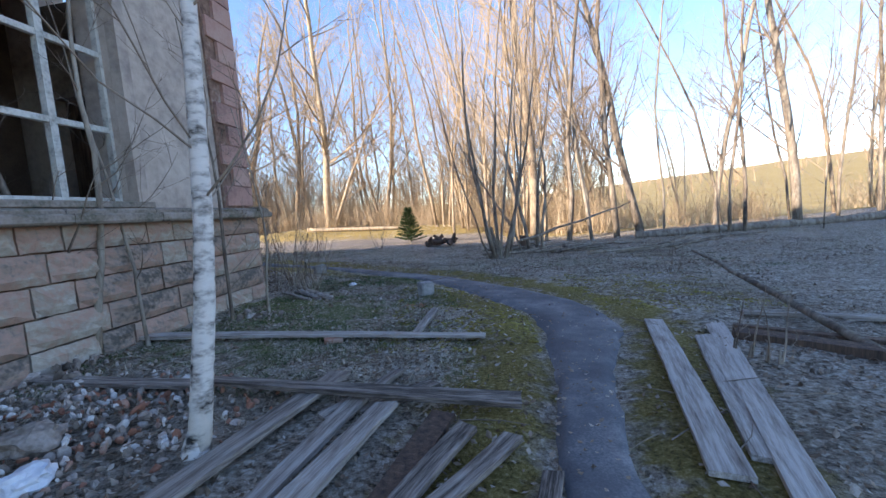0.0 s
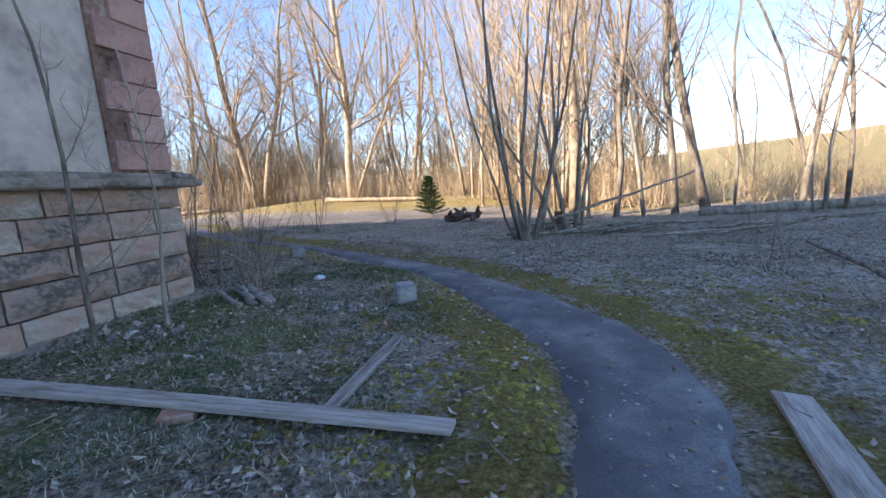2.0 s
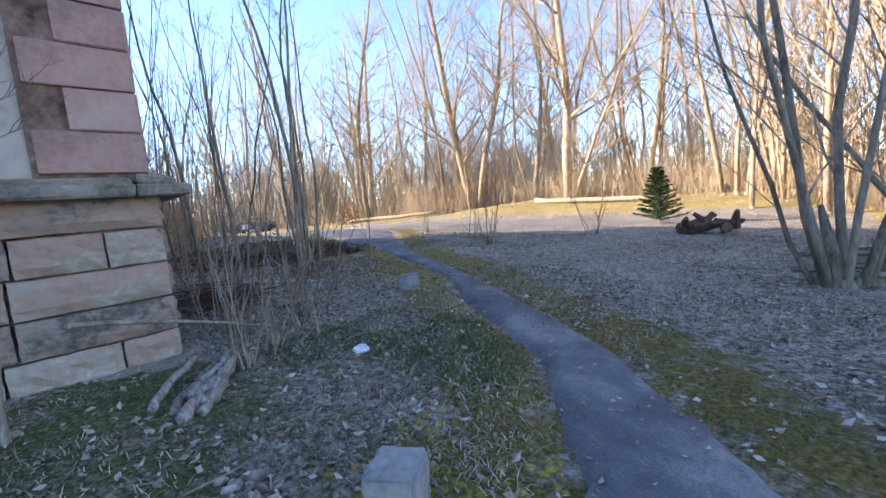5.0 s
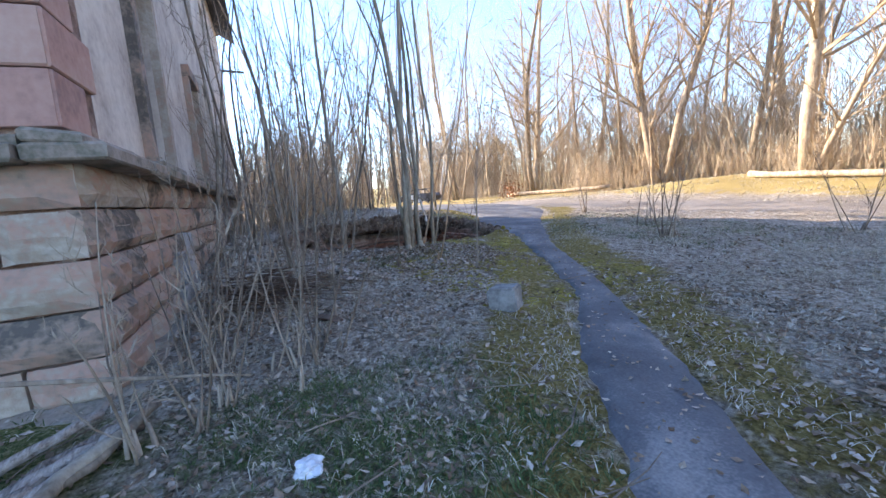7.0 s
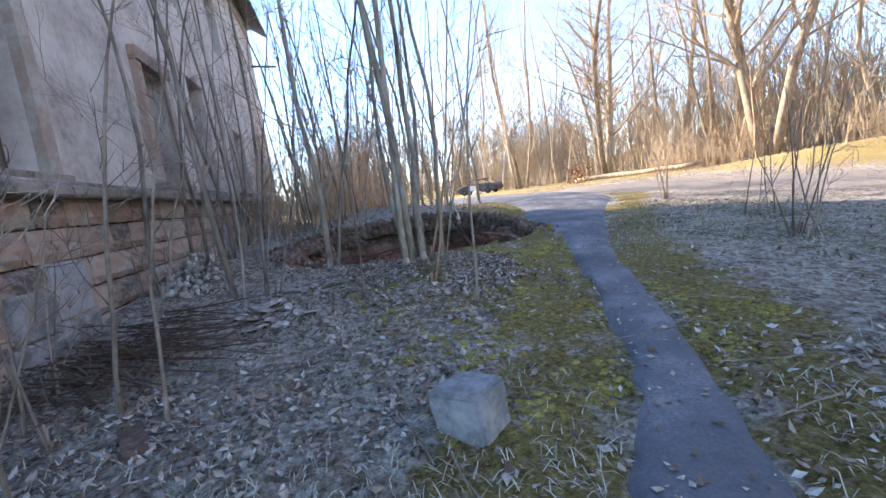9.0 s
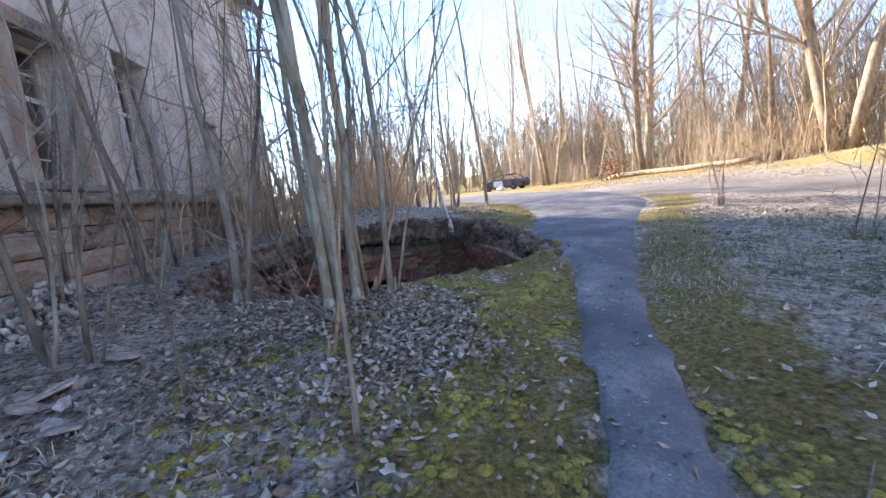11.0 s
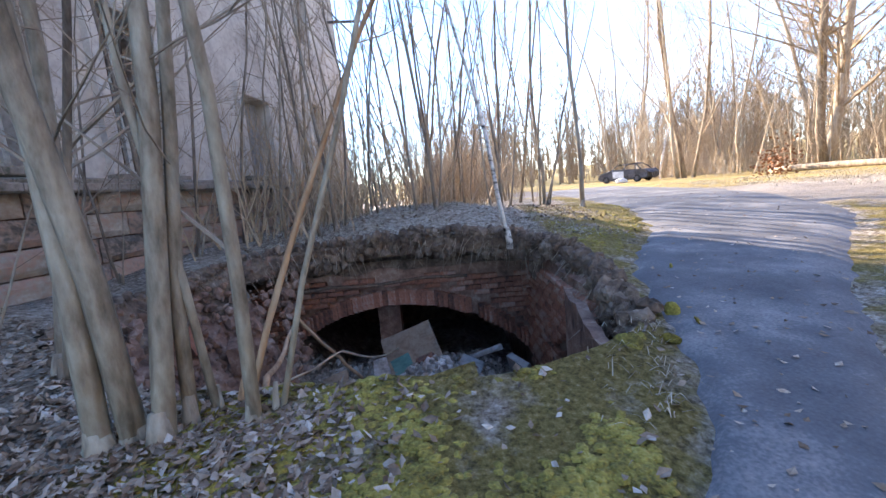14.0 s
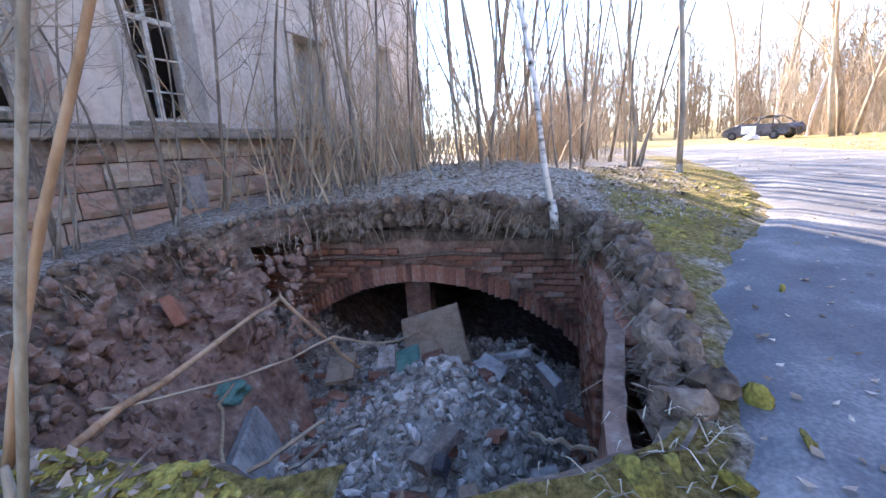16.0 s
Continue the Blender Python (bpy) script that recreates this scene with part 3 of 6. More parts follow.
    for i, (a, b, lo, hi) in enumerate(E_WIN):
        win = thing("window_%d" % (i + 6), CORNER @ pose(-0.12, (a + b) / 2, lo), "large glassless window with pale peeling glazing bars", "window", kind="structure")
        wd, ht = b - a, hi - lo
        g = Geo()
        g.box(pose(0.04, 0, -0.04), 0.28, wd + 0.3, 0.08, 0.012, 0.004)
        part("window_sill", g, LEDGE, win)
        for sy in (-1, 1):
            g = Geo()
            g.box(pose(0.01, sy * (wd / 2 + 0.08), ht / 2), 0.14, 0.16, ht, 0.012, 0.004)
            part("jamb_stone", g, STONEWALL, win)
        n = 4
        bars = [(-0.2, -wd / 2 + wd * k / n, ht / 2, 0.08, 0.085, ht - 0.012) for k in range(n + 1)] + [(-0.195, 0, z, 0.06, wd, 0.075) for z in (0.04, 0.95, 1.9, 2.85)]
        for x, y, z, sx, sy, sz in bars:
            g = Geo()
            g.box(pose(x, y, z), sx, sy, sz, 0.006)
            part("glazing_bar", g, FRAME, win)
    # iron arm near the west end
    g = Geo()
    g.tube([Vector((WEST + 0.6, -0.1, 7.3)), Vector((WEST + 0.3, 0.8, 7.32))], [0.05, 0.05], 6)
    ob = solid("wall_bracket", g, CARDARK, "iron arm sticking out of the plaster wall", "bracket")
    ob.matrix_basis = CORNER
    return w_n, e


wall_n, wall_e = build_building()


# ---- trees ----
def limb(g, p, d, length, r0, r1, r, bend=0.15, up=0.1, segs=5, sides=5):
    pts, radii, dirs = [p.copy()], [r0], [d.copy()]
    for i in range(segs):
        d = (d + Vector((r.gauss(0, bend), r.gauss(0, bend), r.gauss(0, bend * 0.5) + up))).normalized()
        p = p + d * (length / segs)
        t = (i + 1) / segs
        pts.append(p)
        radii.append(r0 + (r1 - r0) * t)
        dirs.append(d)
    g.tube(pts, radii, sides)
    return pts, radii, dirs


def side_way(d, r, spread):
    a = d.orthogonal().normalized()
    a = Matrix.Rotation(r.uniform(0, 2 * math.pi), 3, d) @ a
    return (d * math.cos(spread) + a * math.sin(spread)).normalized()


def grow(stem, crown, p, d, length, r0, r, boughs=10, twigs=6, sub=3, start=0.3, spread=0.7, bend=0.07, top=0.25, up=0.03, reach=0.38, sides=7, segs=9, thin=0.8):
    """One stem with boughs, twigs and fine twigs; boughs and below go into crown."""
    pts, radii, dirs = limb(stem, p, d, length, r0, r0 * top, r, bend, up, segs, sides)
    for _ in range(boughs):
        t = r.uniform(start, 1.0) * segs
        i = min(int(t), segs - 1)
        q = pts[i].lerp(pts[i + 1], t - i)
        rr = radii[i] * r.uniform(0.3, 0.5) * thin
        ln = length * reach * r.uniform(0.5, 1.1) * (1.25 - t / segs)
        bp, br, bd = limb(crown, q, side_way(dirs[i], r, r.uniform(0.7, 1.2) * spread), ln, rr, rr * 0.25, r, 0.14, 0.10, 5, 4)
        for _ in range(twigs):
            s = r.uniform(0.25, 1.0) * 5
            j = min(int(s), 4)
            q2 = bp[j].lerp(bp[j + 1], s - j)
            l2 = ln * r.uniform(0.25, 0.55)
            tr = max(br[j] * 0.45, 0.004)
            tp, _, td = limb(crown, q2, side_way(bd[j], r, r.uniform(0.4, 0.9)), l2, tr, tr * 0.3, r, 0.15, 0.08, 3, 3)
            for _ in range(sub):
                k = r.randrange(1, 4)
                limb(crown, tp[k - 1].lerp(tp[k], r.random()), side_way(td[k], r, r.uniform(0.3, 0.8)), l2 * r.uniform(0.3, 0.6), tr * 0.5, tr * 0.2, r, 0.12, 0.06, 2, 3)
    return pts, radii, dirs


def tree(name, m, label, seed, stems, bark, twig, category="tree", group="", **kw):
    """stems: (x, y, lean_x, lean_y, height, radius) each."""
    r = random.Random(seed)
    th = thing(name, m, label, category, group)
    crown = Geo()
    for x, y, lx, ly, h, rad in stems:
        st = Geo()
        grow(st, crown, Vector((x, y, -0.12)), Vector((lx, ly, 1)).normalized(), h, rad, r, **kw)
        st.tube([Vector((x, y, -0.15)), Vector((x, y, 0.0)), Vector((x + lx * 0.1, y + ly * 0.1, 0.14))], [rad * 1.5, rad * 1.25, rad * 0.7], 7)
        part("trunk" if rad > 0.035 else "stem", st, bark, th, smooth=True)
    tagged(part("crown", crown, twig, th), kind="stuff")
    return th


def stand(x, y, turn=0.0, scale=1.0):
    return Matrix.Translation(on(x, y)) @ pose(0, 0, 0, 0, 0, turn) @ Matrix.Diagonal((scale, scale, scale, 1))


# the row of trees behind the dry grass
DARKTREE = "bare grey-brown tree rising from the leaf litter"
tree("tree", stand(1.7, 13.6), "leaning bare tree forking low into several stems", 11,
     [(0, 0, -0.10, 0.02, 1.2, 0.13), (-0.12, 0.05, -0.26, 0.05, 9.5, 0.06), (-0.1, -0.05, -0.15, 0.0, 10, 0.05), (0.02, 0.05, -0.05, 0.05, 10.5, 0.06), (0.0, -0.1, 0.08, 0.05, 9, 0.045),
      (0.12, 0.0, 0.2, 0.02, 8.5, 0.05), (0.2, 0.1, 0.32, 0.1, 8, 0.04), (-0.22, 0.05, -0.38, 0.1, 7, 0.035), (0.35, 0.3, 0.12, 0.1, 9, 0.05)], BARK, TWIG, boughs=13, twigs=5, sub=3, start=0.12, up=0.05, reach=0.24)
tree("tree", stand(3.0, 15.2), "cluster of bare grey stems rising among fallen branches", 13,
     [(0, 0, -0.08, 0.02, 9.5, 0.07), (0.25, 0.1, 0.05, 0.0, 10, 0.055), (0.4, -0.05, 0.16, 0.05, 9.5, 0.05), (-0.2, 0.15, -0.18, 0.0, 9, 0.045)], BARK, TWIG, boughs=14, twigs=5, sub=3, start=0.12, up=0.05, reach=0.22)
tree("tree", stand(4.3, 20.4), "thick bare tree with a curved trunk and a fork", 12, [(0, 0, 0.16, 0.0, 19, 0.25), (0.3, 0.1, 0.0, 0.1, 17, 0.12), (0.7, 0.6, 0.05, 0.1, 18, 0.09), (-0.6, 0.8, -0.05, 0.1, 18, 0.08)], BARK_TAN, TWIG_PALE, boughs=24, twigs=7, sub=4, start=0.1, up=0.05)
for i, (x, y, h, rr, lx) in enumerate([(5.8, 19.9, 15, 0.14, 0.02), (6.75, 19.5, 14, 0.10, -0.04), (8.1, 20.0, 17, 0.17, 0.05), (9.0, 19.4, 17, 0.22, 0.06), (7.4, 21.5, 15, 0.09, 0.0), (12.4, 19.6, 16, 0.14, 0.04),
                                        (12.2, 18.2, 14, 0.08, 0.03), (12.7, 18.0, 14, 0.09, 0.07), (15.2, 18.3, 17, 0.22, 0.05), (17.2, 18.6, 14, 0.08, 0.02), (18.6, 18.2, 15, 0.11, 0.03), (18.5, 15.8, 14, 0.16, -0.14), (10.6, 20.6, 14, 0.07, 0.02), (14.0, 21.5, 14, 0.09, -0.03), (16.4, 20.2, 15, 0.07, 0.03), (20.2, 19.6, 15, 0.10, -0.02), (22.5, 18.6, 14, 0.08, 0.05), (11.4, 17.6, 9, 0.035, 0.08), (14.6, 16.4, 8, 0.03, -0.05)]):
    tree("tree", stand(x, y, i * 50), DARKTREE, 20 + i, [(0, 0, lx, 0.02, h * 1.3, rr * 0.9)], BARK, TWIG, group="trees behind the dry grass", boughs=30, twigs=7, sub=4, start=0.1, spread=0.85, reach=0.22)

# taller sunlit trees on the bank
BANKTREE = "tall sunlit bare tree with spreading limbs on the bank"
big = [tree("tree", stand(-8.8, 33), BANKTREE, 41, [(0, 0, 0.02, 0, 23, 0.30), (0.3, 0.0, 0.42, 0.1, 11, 0.14)], BARK_TAN, TWIG_PALE, group="trees on the bank", boughs=34, twigs=9, sub=5, start=0.14, spread=1.0),
       tree("tree", stand(-16, 33), BANKTREE, 42, [(0, 0, -0.2, 0, 21, 0.30), (0.3, 0.2, 0.12, 0.1, 20, 0.24)], BARK_TAN, TWIG_PALE, group="trees on the bank", boughs=30, twigs=9, sub=5, start=0.14, spread=1.0),
       tree("tree", stand(-4.8, 36), BANKTREE, 43, [(0, 0, 0.03, 0, 22, 0.18), (0.4, 0.2, 0.1, 0.1, 19, 0.13), (-0.5, 0.1, -0.1, 0.1, 20, 0.12)], BARK_TAN, TWIG_PALE, group="trees on the bank", boughs=24, twigs=8, sub=4, start=0.12),
       tree("tree", stand(-0.5, 30), BANKTREE, 44, [(0, 0, -0.05, 0, 20, 0.12), (0.5, 0.1, 0.03, 0.1, 20, 0.10), (0.9, 0.0, 0.1, -0.1, 19, 0.10)], BARK_TAN, TWIG_PALE, group="trees on the bank", boughs=20, twigs=8, sub=4, start=0.1),
       tree("tree", stand(2.6, 25), BANKTREE, 45, [(0, 0, 0.02, 0, 21, 0.12)], BARK_TAN, TWIG_PALE, group="trees on the bank", boughs=28, twigs=8, sub=4, start=0.1)]
FAR = [(-12.5, 36, 2, 1.0), (-20, 35, 3, 0.95), (-28, 34, 1, 0.95), (-25, 38, 2, 1.0), (-2.5, 37, 4, 1.0), (1.5, 34, 3, 0.9), (3.6, 29, 4, 0.9), (5.0, 26, 3, 0.85), (6.0, 31, 2, 0.9), (-7, 42, 2, 1.0), (-14, 44, 0, 0.9),
       (9.6, 27, 4, 0.9), (11.5, 33, 2, 0.8), (0.6, 26.5, 4, 0.8), (1.6, 28.5, 3, 0.8), (-34, 30, 2, 1.0), (-38, 35, 3, 1.0), (-44, 29, 4, 1.0), (-31, 41, 3, 1.0), (-50, 34, 2, 1.05), (4.4, 23.5, 4, 0.75), (-18, 41, 4, 1.0),
       (-40, 44, 1, 1.0), (14, 38, 4, 0.8), (20, 36, 3, 0.7), (7.2, 24.5, 4, 0.85), (-10.5, 38.5, 4, 1.0), (22, 24, 4, 0.9), (27, 27, 3, 0.8)]
for i, (x, y, k, s) in enumerate(FAR):
    copy_thing(big[k], stand(x, y, 137 * i, s))

# the wood to the west: thin pale poles, some of them birches
POLE = "thin bare pole tree in the thicket"
poles = [tree("sapling", stand(-14.0, 16.5), "slim bare tree standing at the edge of the thicket", 61, [(0, 0, 0.06, 0, 9, 0.05)], BARK, TWIG, group="thicket", boughs=14, twigs=4, sub=2, start=0.15, reach=0.24),
         tree("sapling", stand(-16.3, 16.3), "multi-stemmed bare sapling in the thicket", 62, [(0, 0, 0.1, 0, 8, 0.05), (0.05, 0.1, -0.2, 0.1, 7, 0.032), (0, -0.1, 0.3, -0.1, 6.5, 0.03), (0.1, 0, 0.0, 0.25, 7, 0.025)], BARK, TWIG, group="thicket", boughs=8, twigs=4, sub=2, start=0.15, reach=0.28),
         tree("sapling", stand(-13.5, 12.4), POLE, 63, [(0, 0, 0.03, 0, 7.5, 0.024), (0.2, 0.15, 0.0, 0.1, 7, 0.018), (-0.15, 0.2, -0.1, 0, 6.5, 0.018)], BARK, TWIG, group="thicket", boughs=9, twigs=4, sub=2, start=0.15, reach=0.24),
         tree("sapling", stand(-15.0, 14.0), POLE, 64, [(0, 0, -0.03, 0.03, 8.5, 0.032), (-0.3, 0.15, 0.05, 0.1, 8, 0.026)], BARK_TAN, TWIG, group="thicket", boughs=10, twigs=4, sub=2, start=0.15, reach=0.24)]
r = random.Random(5)
spots = [(-12.8, 11.0, 2), (-14.3, 11.4, 3), (-15.8, 12.2, 2), (-17.2, 13.2, 1), (-13.0, 13.6, 2), (-16.2, 13.3, 3), (-17.6, 15.4, 0), (-18.5, 14.4, 2), (-19.5, 16.3, 3), (-15.2, 10.9, 2), (-17.4, 11.4, 2), (-18.8, 12.2, 3), (-12.3, 12.0, 2), (-13.9, 14.9, 2)]
for _ in range(46):
    x = r.uniform(-52, -19.5)
    spots.append((x, r.uniform(11.5 if x < -22 else 13, 17.2 + 0.02 * (-20 - x)), r.choice((0, 1, 2, 3, 3, 2))))
for i, (x, y, k) in enumerate(spots):
    copy_thing(poles[k], stand(x, y, r.uniform(0, 360), r.uniform(0.85, 1.3) * (0.66 if x < -22 else 1)))
for _ in range(34):
    x, y = r.uniform(-70, -28), r.uniform(29, 48)
    if y > 14 - 0.47 * (x + 6) + 2.5 or x < -40:
        copy_thing(r.choice(poles), stand(x, y, r.uniform(0, 360), r.uniform(1.0, 1.5)))
birch_pose = stand(-11.1, 14.55)
tree("birch_tree", birch_pose, "thin white birch leaning over the pit", 70, [(0, 0, -0.16, -0.12, 6.5, 0.032)], BIRCH, TWIG, category="tree", boughs=8, twigs=4, reach=0.22, start=0.4)
for i, (x, y) in enumerate([(-39, 31), (-41.5, 30.2), (-41, 33)]):
    tree("birch_tree", stand(x, y), "tall white birch at the wood's edge", 71 + i, [(0, 0, 0.02, 0, 11, 0.09)], BIRCH, TWIG_PALE, category="tree", boughs=9, twigs=5, reach=0.2, start=0.4)

# birch beside the planks
tree("birch_tree", stand(-1.72, 2.62), "young white birch beside a heap of planks", 81, [(0, 0, 0.19, 0.05, 6.5, 0.075)], BIRCH, TWIG, category="tree", boughs=16, twigs=5, sub=3, start=0.2, spread=1.1, bend=0.035, reach=0.24, segs=12, thin=0.36)
# saplings along the east wall
for i, (x, y, h, rr, lx) in enumerate([(-4.3, 4.6, 5.5, 0.05, -0.12), (-4.1, 4.75, 5.5, 0.045, 0.08), (-3.75, 5.1, 5, 0.025, 0.0), (-3.3, 6.3, 4.5, 0.03, -0.06), (-3.0, 6.9, 3.6, 0.025, 0.02)]):
    tree("sapling", stand(x, y), "spindly bare sapling growing at the wall's foot", 90 + i, [(0, 0, lx, 0.02, h, rr)], BARK, TWIG, group="saplings by the wall", boughs=12, twigs=4, sub=2, start=0.12, spread=1.0, reach=0.28)
# shrubs
for i, (x, y, h, n) in enumerate([(-3.45, 9.5, 1.9, 9), (-2.85, 8.5, 1.4, 8), (-4.0, 8.7, 1.5, 6), (-4.87, 16.3, 2.2, 8), (-6.2, 17.6, 1.6, 5), (-3.0, 18.6, 1.7, 5), (-9.2, 18.9, 1.5, 5), (3.0, 4.0, 0.9, 4), (5.2, 9.6, 1.2, 4), (-5.2, 9.1, 1.2, 5)]):
    r = random.Random(110 + i)
    tree("shrub", stand(x, y), "bare twiggy shrub in the leaf litter", 120 + i, [(r.uniform(-0.2, 0.2), r.uniform(-0.2, 0.2), r.uniform(-0.5, 0.5), r.uniform(-0.4, 0.4), h * r.uniform(0.6, 1.1), 0.011) for _ in range(n)],
         TWIG, TWIG, category="shrub", group="bare shrubs", boughs=5, twigs=3, sub=1, start=0.25, segs=5, sides=4, up=0.08)
r = random.Random(131)
for i, (x, y, h, n) in enumerate([(-3.75, 8.7, 2.2, 6), (-4.6, 9.05, 2.4, 5), (-3.2, 8.95, 1.2, 5)]):
    tree("shrub", stand(x, y), "dense clump of thin bare stems by the wall", 170 + i, [(r.uniform(-0.35, 0.35), r.uniform(-0.2, 0.3), r.uniform(-0.3, 0.3), r.uniform(-0.1, 0.35), h * r.uniform(0.5, 1.1), 0.010) for _ in range(n)],
         TWIG, TWIG, category="shrub", group="bare shrubs", boughs=4, twigs=3, sub=1, start=0.2, segs=5, sides=4, up=0.06)
# saplings by the north wall and at the pit
NS = [(-7.75, 9.05, 6.0, 0.055, -0.10, 0.05), (-9.1, 9.25, 6, 0.05, -0.05, 0.05), (-10.3, 9.45, 5.5, 0.035, 0.0, 0.05), (-7.15, 10.0, 6.5, 0.06, -0.06, 0.0), (-6.95, 10.35, 5, 0.04, 0.02, 0.05), (-11.4, 9.7, 6.5, 0.06, -0.03, 0.1),
      (-8.2, 9.6, 6, 0.04, 0.05, 0.0), (-9.9, 9.75, 6.5, 0.06, 0.03, 0.03), (-12.2, 9.8, 6, 0.05, 0.05, 0.1), (-13.2, 10.1, 6, 0.05, 0.0, 0.1), (-8.7, 10.2, 5.5, 0.035, -0.1, 0.05), (-10.9, 9.55, 5, 0.03, 0.1, 0.0)]
for i, (x, y, h, rr, lx, ly) in enumerate(NS):
    tree("sapling", stand(x, y), "bare sapling growing in front of the plaster wall", 140 + i, [(0, 0, lx, ly, h, rr * 0.6), (0.12, 0.1, lx - 0.12, ly + 0.15, h * 0.6, rr * 0.3)], BARK, TWIG, group="saplings by the wall", boughs=7, twigs=4, sub=2, start=0.1, spread=1.05, reach=0.3)
tree("alder_tree", stand(-7.33, 12.26), "clump of stout grey stems on the pit's edge", 160,
     [(0.0, 0.0, 0.0, -0.08, 7.5, 0.058), (0.06, -0.12, 0.02, -0.04, 7.5, 0.052), (-0.1, -0.08, 0.0, -0.17, 5.5, 0.038), (0.05, 0.14, -0.05, 0.0, 7.2, 0.05), (-0.1, 0.18, -0.04, 0.10, 6.5, 0.035)],
     BARK_ALDER, TWIG, category="tree", boughs=9, twigs=4, sub=2, start=0.1, spread=1.15, reach=0.26, thin=0.45)
tree("alder_tree", stand(-7.42, 12.74), "group of slender pale stems at the pit's rim", 167,
     [(0.0, 0.0, 0.0, 0.0, 7.2, 0.034), (-0.1, 0.06, -0.02, 0.16, 7.0, 0.016), (-0.12, -0.22, -0.02, -0.03, 7.2, 0.022)], BARK_ALDER, TWIG, category="tree", boughs=8, twigs=4, sub=2, start=0.12, spread=1.1, reach=0.26)
tree("alder_tree", stand(-8.15, 11.2), "bare grey tree leaning beside the pit", 161, [(0, 0, -0.06, 0.05, 7.0, 0.048), (0.1, 0.1, 0.03, 0.12, 6.5, 0.028)], BARK, TWIG, category="tree", boughs=12, twigs=5, sub=2, start=0.1, spread=1.05, reach=0.28)
tree("sapling", stand(-6.1, 12.1), "thin orange-barked sapling beside the moss", 162, [(0, 0, -0.02, 0.2, 4.6, 0.014)], BARK_PINE, TWIG, boughs=9, twigs=3, sub=1, start=0.45, spread=1.1, reach=0.3)
tree("sapling", stand(-7.6, 12.6), "orange-barked young stem at the pit's edge", 163, [(0, 0, -0.02, 0.36, 4.6, 0.019)], BARK_PINE, TWIG, boughs=9, twigs=3, sub=1, start=0.3, spread=1.1, reach=0.3)
tree("sapling", stand(-5.15, 12.2), "thin grey sapling in the leaf litter", 164, [(0, 0, 0.03, 0.02, 3.0, 0.014)], TWIG, TWIG, boughs=8, twigs=3, sub=1, start=0.2, reach=0.25)
tree("sapling", stand(-5.9, 11.3), "thin grey sapling in the leaf litter", 165, [(0, 0, -0.03, 0.02, 2.6, 0.012)], TWIG, TWIG, boughs=8, twigs=3, sub=1, start=0.2, reach=0.25)
tree("sapling", stand(-4.6, 9.6), "thin grey sapling in the leaf litter", 166, [(0, 0, 0.02, 0.0, 3.2, 0.016), (0.25, 0.3, -0.1, 0.1, 2.6, 0.012)], TWIG, TWIG, boughs=8, twigs=3, sub=1, start=0.2, reach=0.25)


def brush(seed, n, h):
    r = random.Random(seed)
    g = Geo()
    for _ in range(n):
        p = Vector((r.gauss(0, 1.0), r.gauss(0, 0.8), -0.1))
        pts, rad, ds = limb(g, p, Vector((r.gauss(0, 0.3), r.gauss(0, 0.3), 1)).normalized(), h * r.uniform(0.4, 1.1), r.uniform(0.008, 0.02), 0.003, r, 0.1, 0.03, 4, 3)
        for _ in range(6):
            k = r.randrange(1, 5)
            limb(g, pts[k], side_way(ds[k], r, r.uniform(0.3, 0.9)), h * r.uniform(0.12, 0.35), 0.006, 0.002, r, 0.12, 0.05, 2, 3)
    return g.mesh("undergrowth", TWIG_PALE)


brushes = [brush(200 + i, 60, 2.4) for i in range(3)]
r = random.Random(9)
k = 0
for x0, x1, y0, y1, n in ((-22, 1, 33, 42, 44), (1, 16, 24, 34, 32), (-45, -19, 31, 38, 22), (-46, -19, 12, 17, 26), (16, 40, 21, 32, 14), (-17, -12.5, 10.5, 12.5, 4)):
    for _ in range(n):
        x, y = r.uniform(x0, x1), r.uniform(y0, y1)
        ob = new("undergrowth", brushes[k % 3])
        k += 1
        ob.matrix_basis = stand(x, y, r.uniform(0, 360), r.uniform(0.45, 1.15))
        tagged(ob, "tangle of dry leafless brush", "undergrowth", "brush", "stuff")
def young_growth(seed):
    r = random.Random(seed)
    g = Geo()
    for _ in range(26):
        h = r.uniform(3, 7.5)
        pts, rad, ds = limb(g, Vector((r.gauss(0, 1.6), r.gauss(0, 1.2), -0.1)), Vector((r.gauss(0, 0.12), r.gauss(0, 0.12), 1)).normalized(), h, r.uniform(0.02, 0.045), 0.006, r, 0.06, 0.02, 6, 4)
        for _ in range(15):
            k = r.randrange(1, 7)
            q, _, dd = limb(g, pts[k - 1].lerp(pts[k], r.random()), side_way(ds[k], r, r.uniform(0.4, 0.9)), h * r.uniform(0.12, 0.3), 0.012, 0.005, r, 0.12, 0.08, 3, 3)
            for _ in range(3):
                limb(g, q[r.randrange(1, 3)], side_way(dd[1], r, 0.6), h * r.uniform(0.05, 0.12), 0.007, 0.004, r, 0.1, 0.06, 1, 3)
    return g.mesh("young_growth", TWIG_PALE)


growth = [young_growth(250 + i) for i in range(3)]
r = random.Random(14)
for x0, x1, y0, y1, n, tall in ((-27, 5, 34, 48, 34, 1.0), (3, 12, 25, 36, 8, 1.0), (-62, -30, 33, 46, 18, 0.9), (-60, -24, 12, 17.5, 10, 0.6)):
    for i in range(n):
        ob = new("young_growth", growth[i % 3])
        ob.matrix_basis = stand(r.uniform(x0, x1), r.uniform(y0, y1), r.uniform(0, 360), tall * r.uniform(0.8, 1.3))
        tagged(ob, "stand of thin pale leafless young trees", "young trees", "young growth", "stuff")
